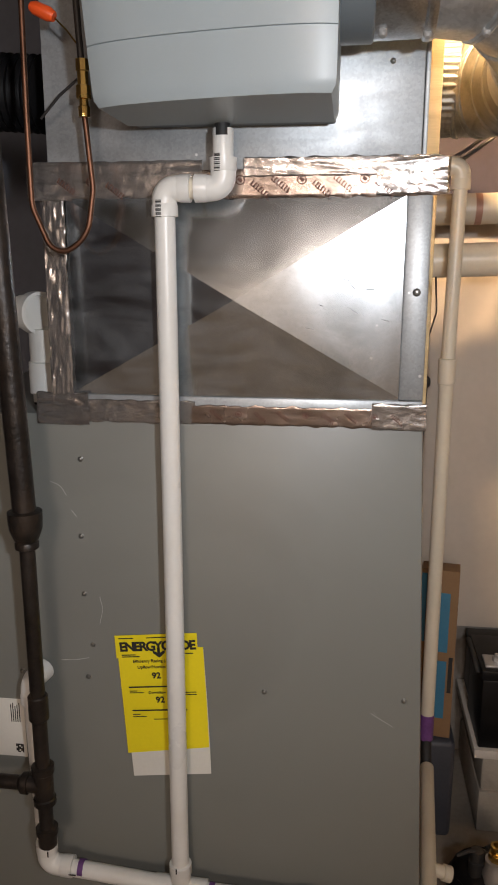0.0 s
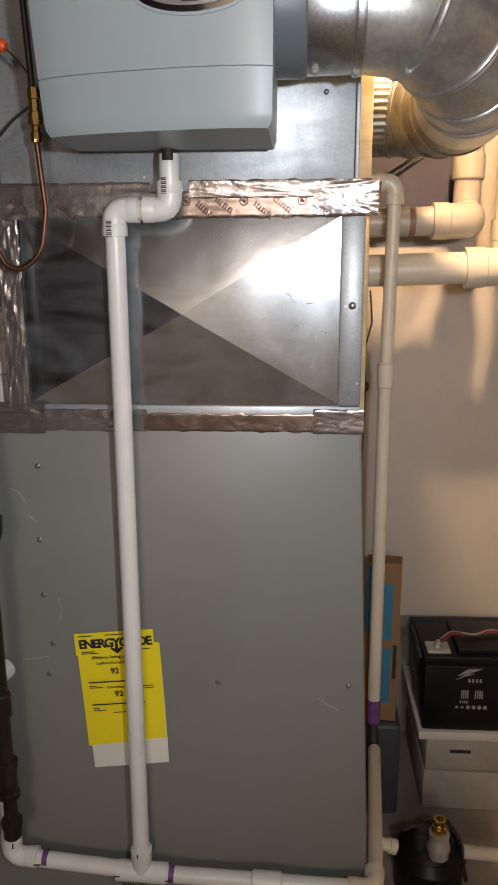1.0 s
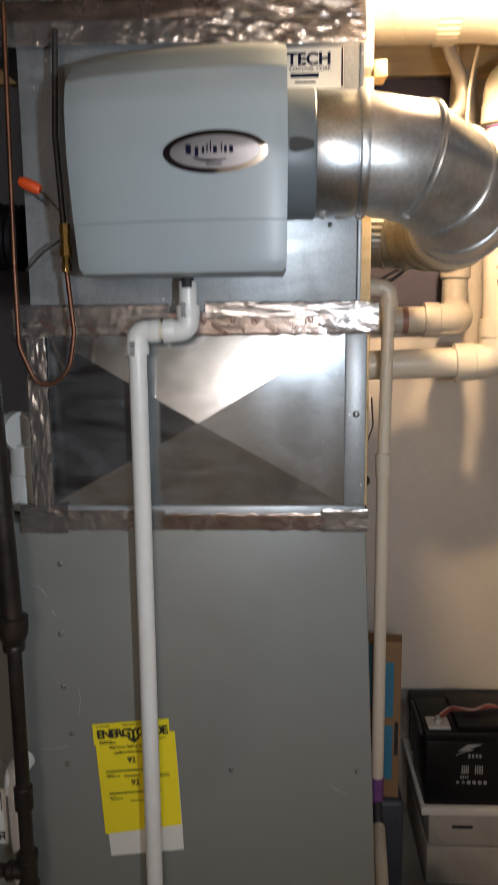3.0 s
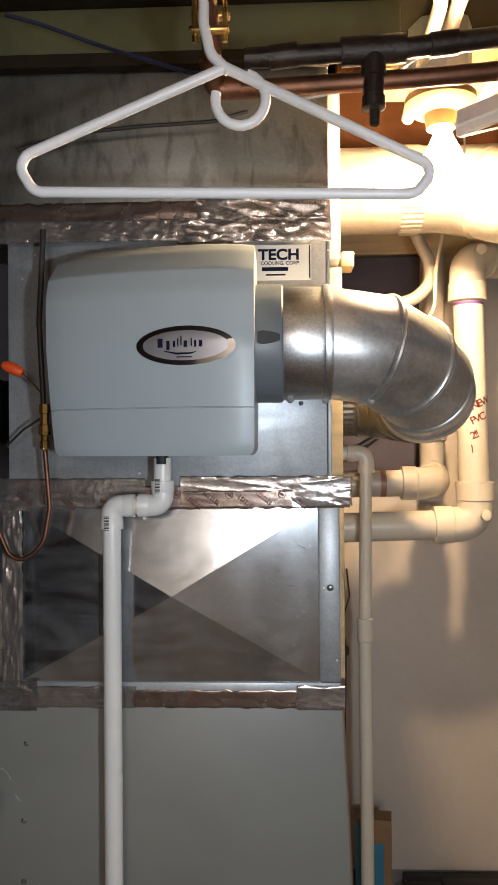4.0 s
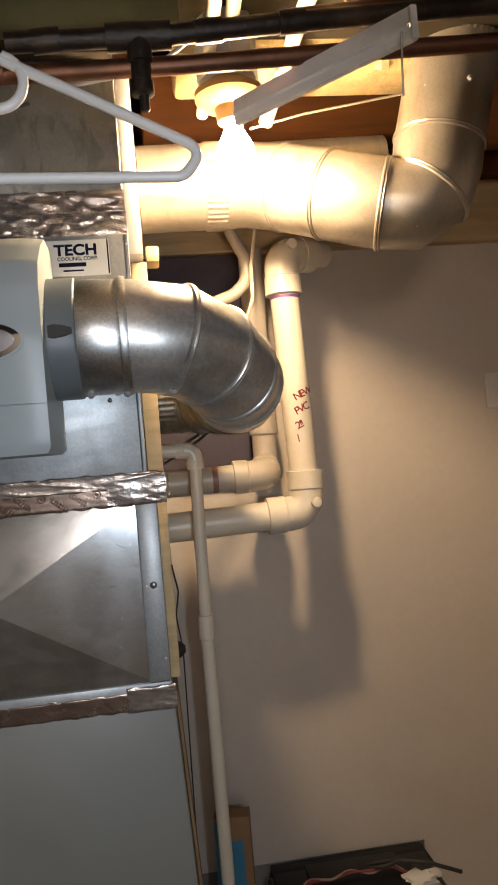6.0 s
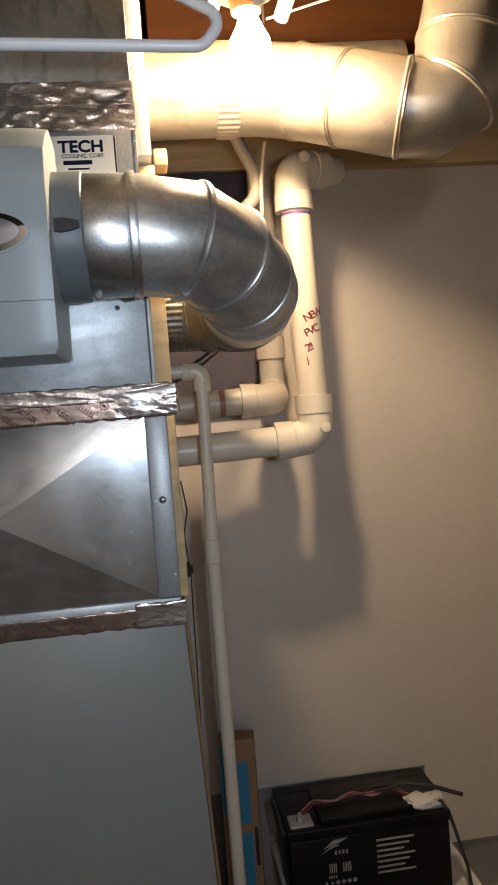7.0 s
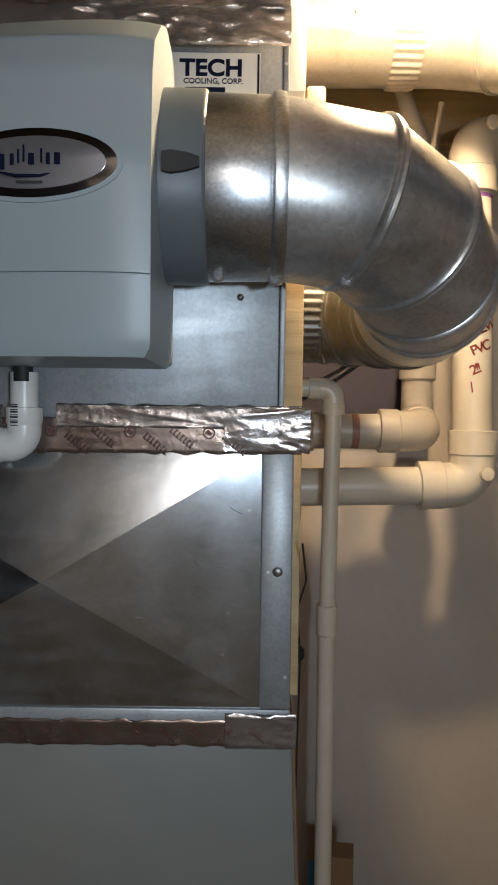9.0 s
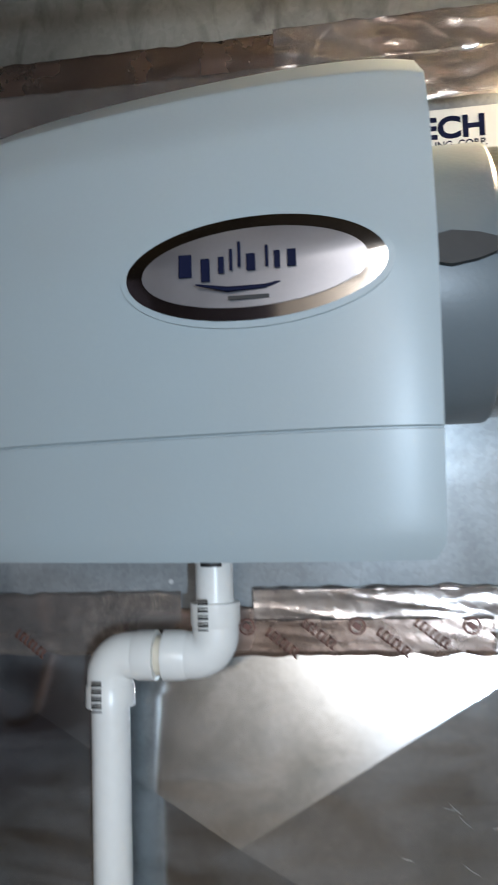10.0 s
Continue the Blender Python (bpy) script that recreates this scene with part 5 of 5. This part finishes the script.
# maker's mark and warning signs as plain shapes
for pts in ([(0.268, 0.345), (0.290, 0.362), (0.322, 0.364), (0.300, 0.354)], [(0.264, 0.335), (0.288, 0.351), (0.304, 0.350), (0.280, 0.343)]):
    bm = bmesh.new()
    bm.faces.new([bm.verts.new((x, BY0 + 0.0028, z)) for x, z in pts])
    for v in [e for e in bmesh.ops.extrude_face_region(bm, geom=bm.faces[:])["geom"] if isinstance(e, bmesh.types.BMVert)]:
        v.co.y += 0.0025
    part("printed_mark", bm, M_PRINT, bat, smooth=False)
for x0, x1, z0, z1 in ((0.292, 0.325, 0.330, 0.338), (0.278, 0.296, 0.290, 0.310), (0.308, 0.328, 0.290, 0.310), (0.276, 0.296, 0.278, 0.284)):
    bm = bmesh.new()
    for k in range(4):
        block(x0 + (x1 - x0) * k / 4, x0 + (x1 - x0) * (k + 0.55) / 4, BY0 + 0.0025, BY0 + 0.004, z0, z1, bm=bm)
    part("printed_mark", bm, M_PRINT, bat, smooth=False)
for k in range(6):
    part("printed_mark", turned((0.270 + k * 0.0125, BY0 + 0.0045, 0.268), (0, -1, 0), [(0, 0.0045), (0.0018, 0.0045)], 3 if k < 2 else 12), M_PRINT, bat, smooth=False)
for k in range(7):
    part("printed_line", block(0.385, 0.47 - 0.012 * (k % 3), BY0 + 0.0025, BY0 + 0.004, 0.345 - 0.012 * k, 0.349 - 0.012 * k), M_PRINT, bat, smooth=False)
for k in range(3):
    o = 0.007 * k
    tagged(part("red_lead", sweep(fillet([(0.235, 0.488 + o, 0.408), (0.262, 0.505 + o, 0.420), (0.31, 0.515 - o, 0.413 + 0.004 * k), (0.355, 0.522 + o, 0.418), (0.40, 0.512 - 0.5 * o, 0.424 - 0.003 * k), (0.45, 0.518 + o, 0.420), (0.49, 0.49, 0.408)], 0.02), 0.0026, 8), M_REDWIRE if k < 2 else M_DUST), "thin dusty red battery lead over the lid", "cable", "battery leads")
bm = bmesh.new()
bmesh.ops.create_icosphere(bm, subdivisions=3, radius=1.0)
for v in bm.verts:
    q = 1 + 0.35 * noise.noise(v.co * 2.2 + Vector((3, 1, 7))) + 0.15 * noise.noise(v.co * 5.0)
    v.co = Vector((0.505 + 0.046 * v.co.x * q, 0.486 + 0.030 * v.co.y * q, max(0.3925, 0.402 + 0.016 * v.co.z * q)))
tagged(part("paper_scrap", bm, M_WHITE_PAPER), "crumpled pale scrap lying on the battery lid", "scrap")
tagged(part("black_lead", sweep(fillet([(0.395, 0.53, 0.418), (0.42, 0.505, 0.428), (0.47, 0.515, 0.432), (0.53, 0.50, 0.426), (0.60, 0.49, 0.40)], 0.03), 0.0045, 8), M_WIRE), "black cable looped across the battery lid", "cable", "battery leads")
tagged(part("black_lead", sweep(fillet([(0.40, 0.55, 0.415), (0.48, 0.52, 0.432), (0.55, 0.46, 0.40), (0.575, 0.42, 0.28), (0.60, 0.40, 0.006)], 0.05), 0.004, 8), M_WIRE), "black cable hanging from the battery to the floor", "cable")
spare = thing("spare_battery", "dusty dark battery standing behind the first", "battery", (0.4, 0.69, 0.208))
part("case", block(0.205, 0.585, 0.640, 0.728, 0.208, 0.335, 0.004), M_BLACK, spare)
part("lid", block(0.202, 0.588, 0.638, 0.730, 0.335, 0.350, 0.003), M_BLACK, spare, "dusty lid")

# ---- condensate pump ----
pump = thing("condensate_pump", "black domed pump with brass outlet on the floor", "pump", (0.18, 0.23, 0.0))
QX, QY = 0.183, 0.232
part("tank", turned((QX, QY, 0.0), (0, 0, 1), [(0, 0.064), (0.004, 0.068), (0.061, 0.068), (0.064, 0.072), (0.074, 0.072), (0.080, 0.067), (0.098, 0.056), (0.110, 0.040), (0.116, 0.02), (0.117, 0.004)], 36), M_BLACK, pump)
part("lid_rib", turned((QX, QY, 0.090), (0, 0, 1), [(0, 0.058), (0.006, 0.0615), (0.012, 0.056)], 36, caps=False), M_BLACK, pump)
part("outlet", turned((QX + 0.010, QY - 0.035, 0.086), (0, 0, 1), [(0, 0.021), (0.03, 0.021), (0.031, 0.023), (0.040, 0.023), (0.046, 0.020), (0.058, 0.018), (0.060, 0.020), (0.068, 0.020), (0.069, 0.014)], 24), M_STEEL, pump, "galvanised outlet adapter")
part("brass_nut", turned((QX + 0.010, QY - 0.035, 0.155), (0, 0, 1), [(0, 0.015), (0.012, 0.015), (0.013, 0.011), (0.020, 0.011), (0.022, 0.0125), (0.029, 0.0125), (0.029, 0.008), (0.018, 0.008)], 8), M_BRASS, pump, "brass outlet nut")
part("float_switch", turned((QX - 0.022, QY - 0.02, 0.086), (0, 0, 1), [(0, 0.015), (0.05, 0.015), (0.052, 0.012), (0.072, 0.012), (0.074, 0.006)], 16), M_RUBBER, pump)
part("switch_lever", sweep([(QX - 0.018, QY - 0.022, 0.154), (QX - 0.036, QY - 0.026, 0.160), (QX - 0.060, QY - 0.03, 0.151)], 0.004, 8), M_RUBBER, pump)
part("cord", sweep(fillet([(QX - 0.005, QY - 0.012, 0.156), (QX + 0.028, QY + 0.01, 0.154), (QX + 0.058, QY, 0.11), (QX + 0.075, QY - 0.01, 0.02)], 0.03), 0.0045, 8), M_RUBBER, pump)
tagged(part("floor_pipe", sweep([(0.247, 0.22, 0.092), (0.60, 0.22, 0.062)], PR, 20), M_PVC_AGED), "aged PVC pipe lying off the floor beside the pump", "pipe")
tagged(part("wall_socket", block(0.865, 0.93, WALL_Y - 0.022, WALL_Y - 0.012, 1.43, 1.52, 0.003), M_BAFFLE), "white electrical plate on the painted wall", "socket")
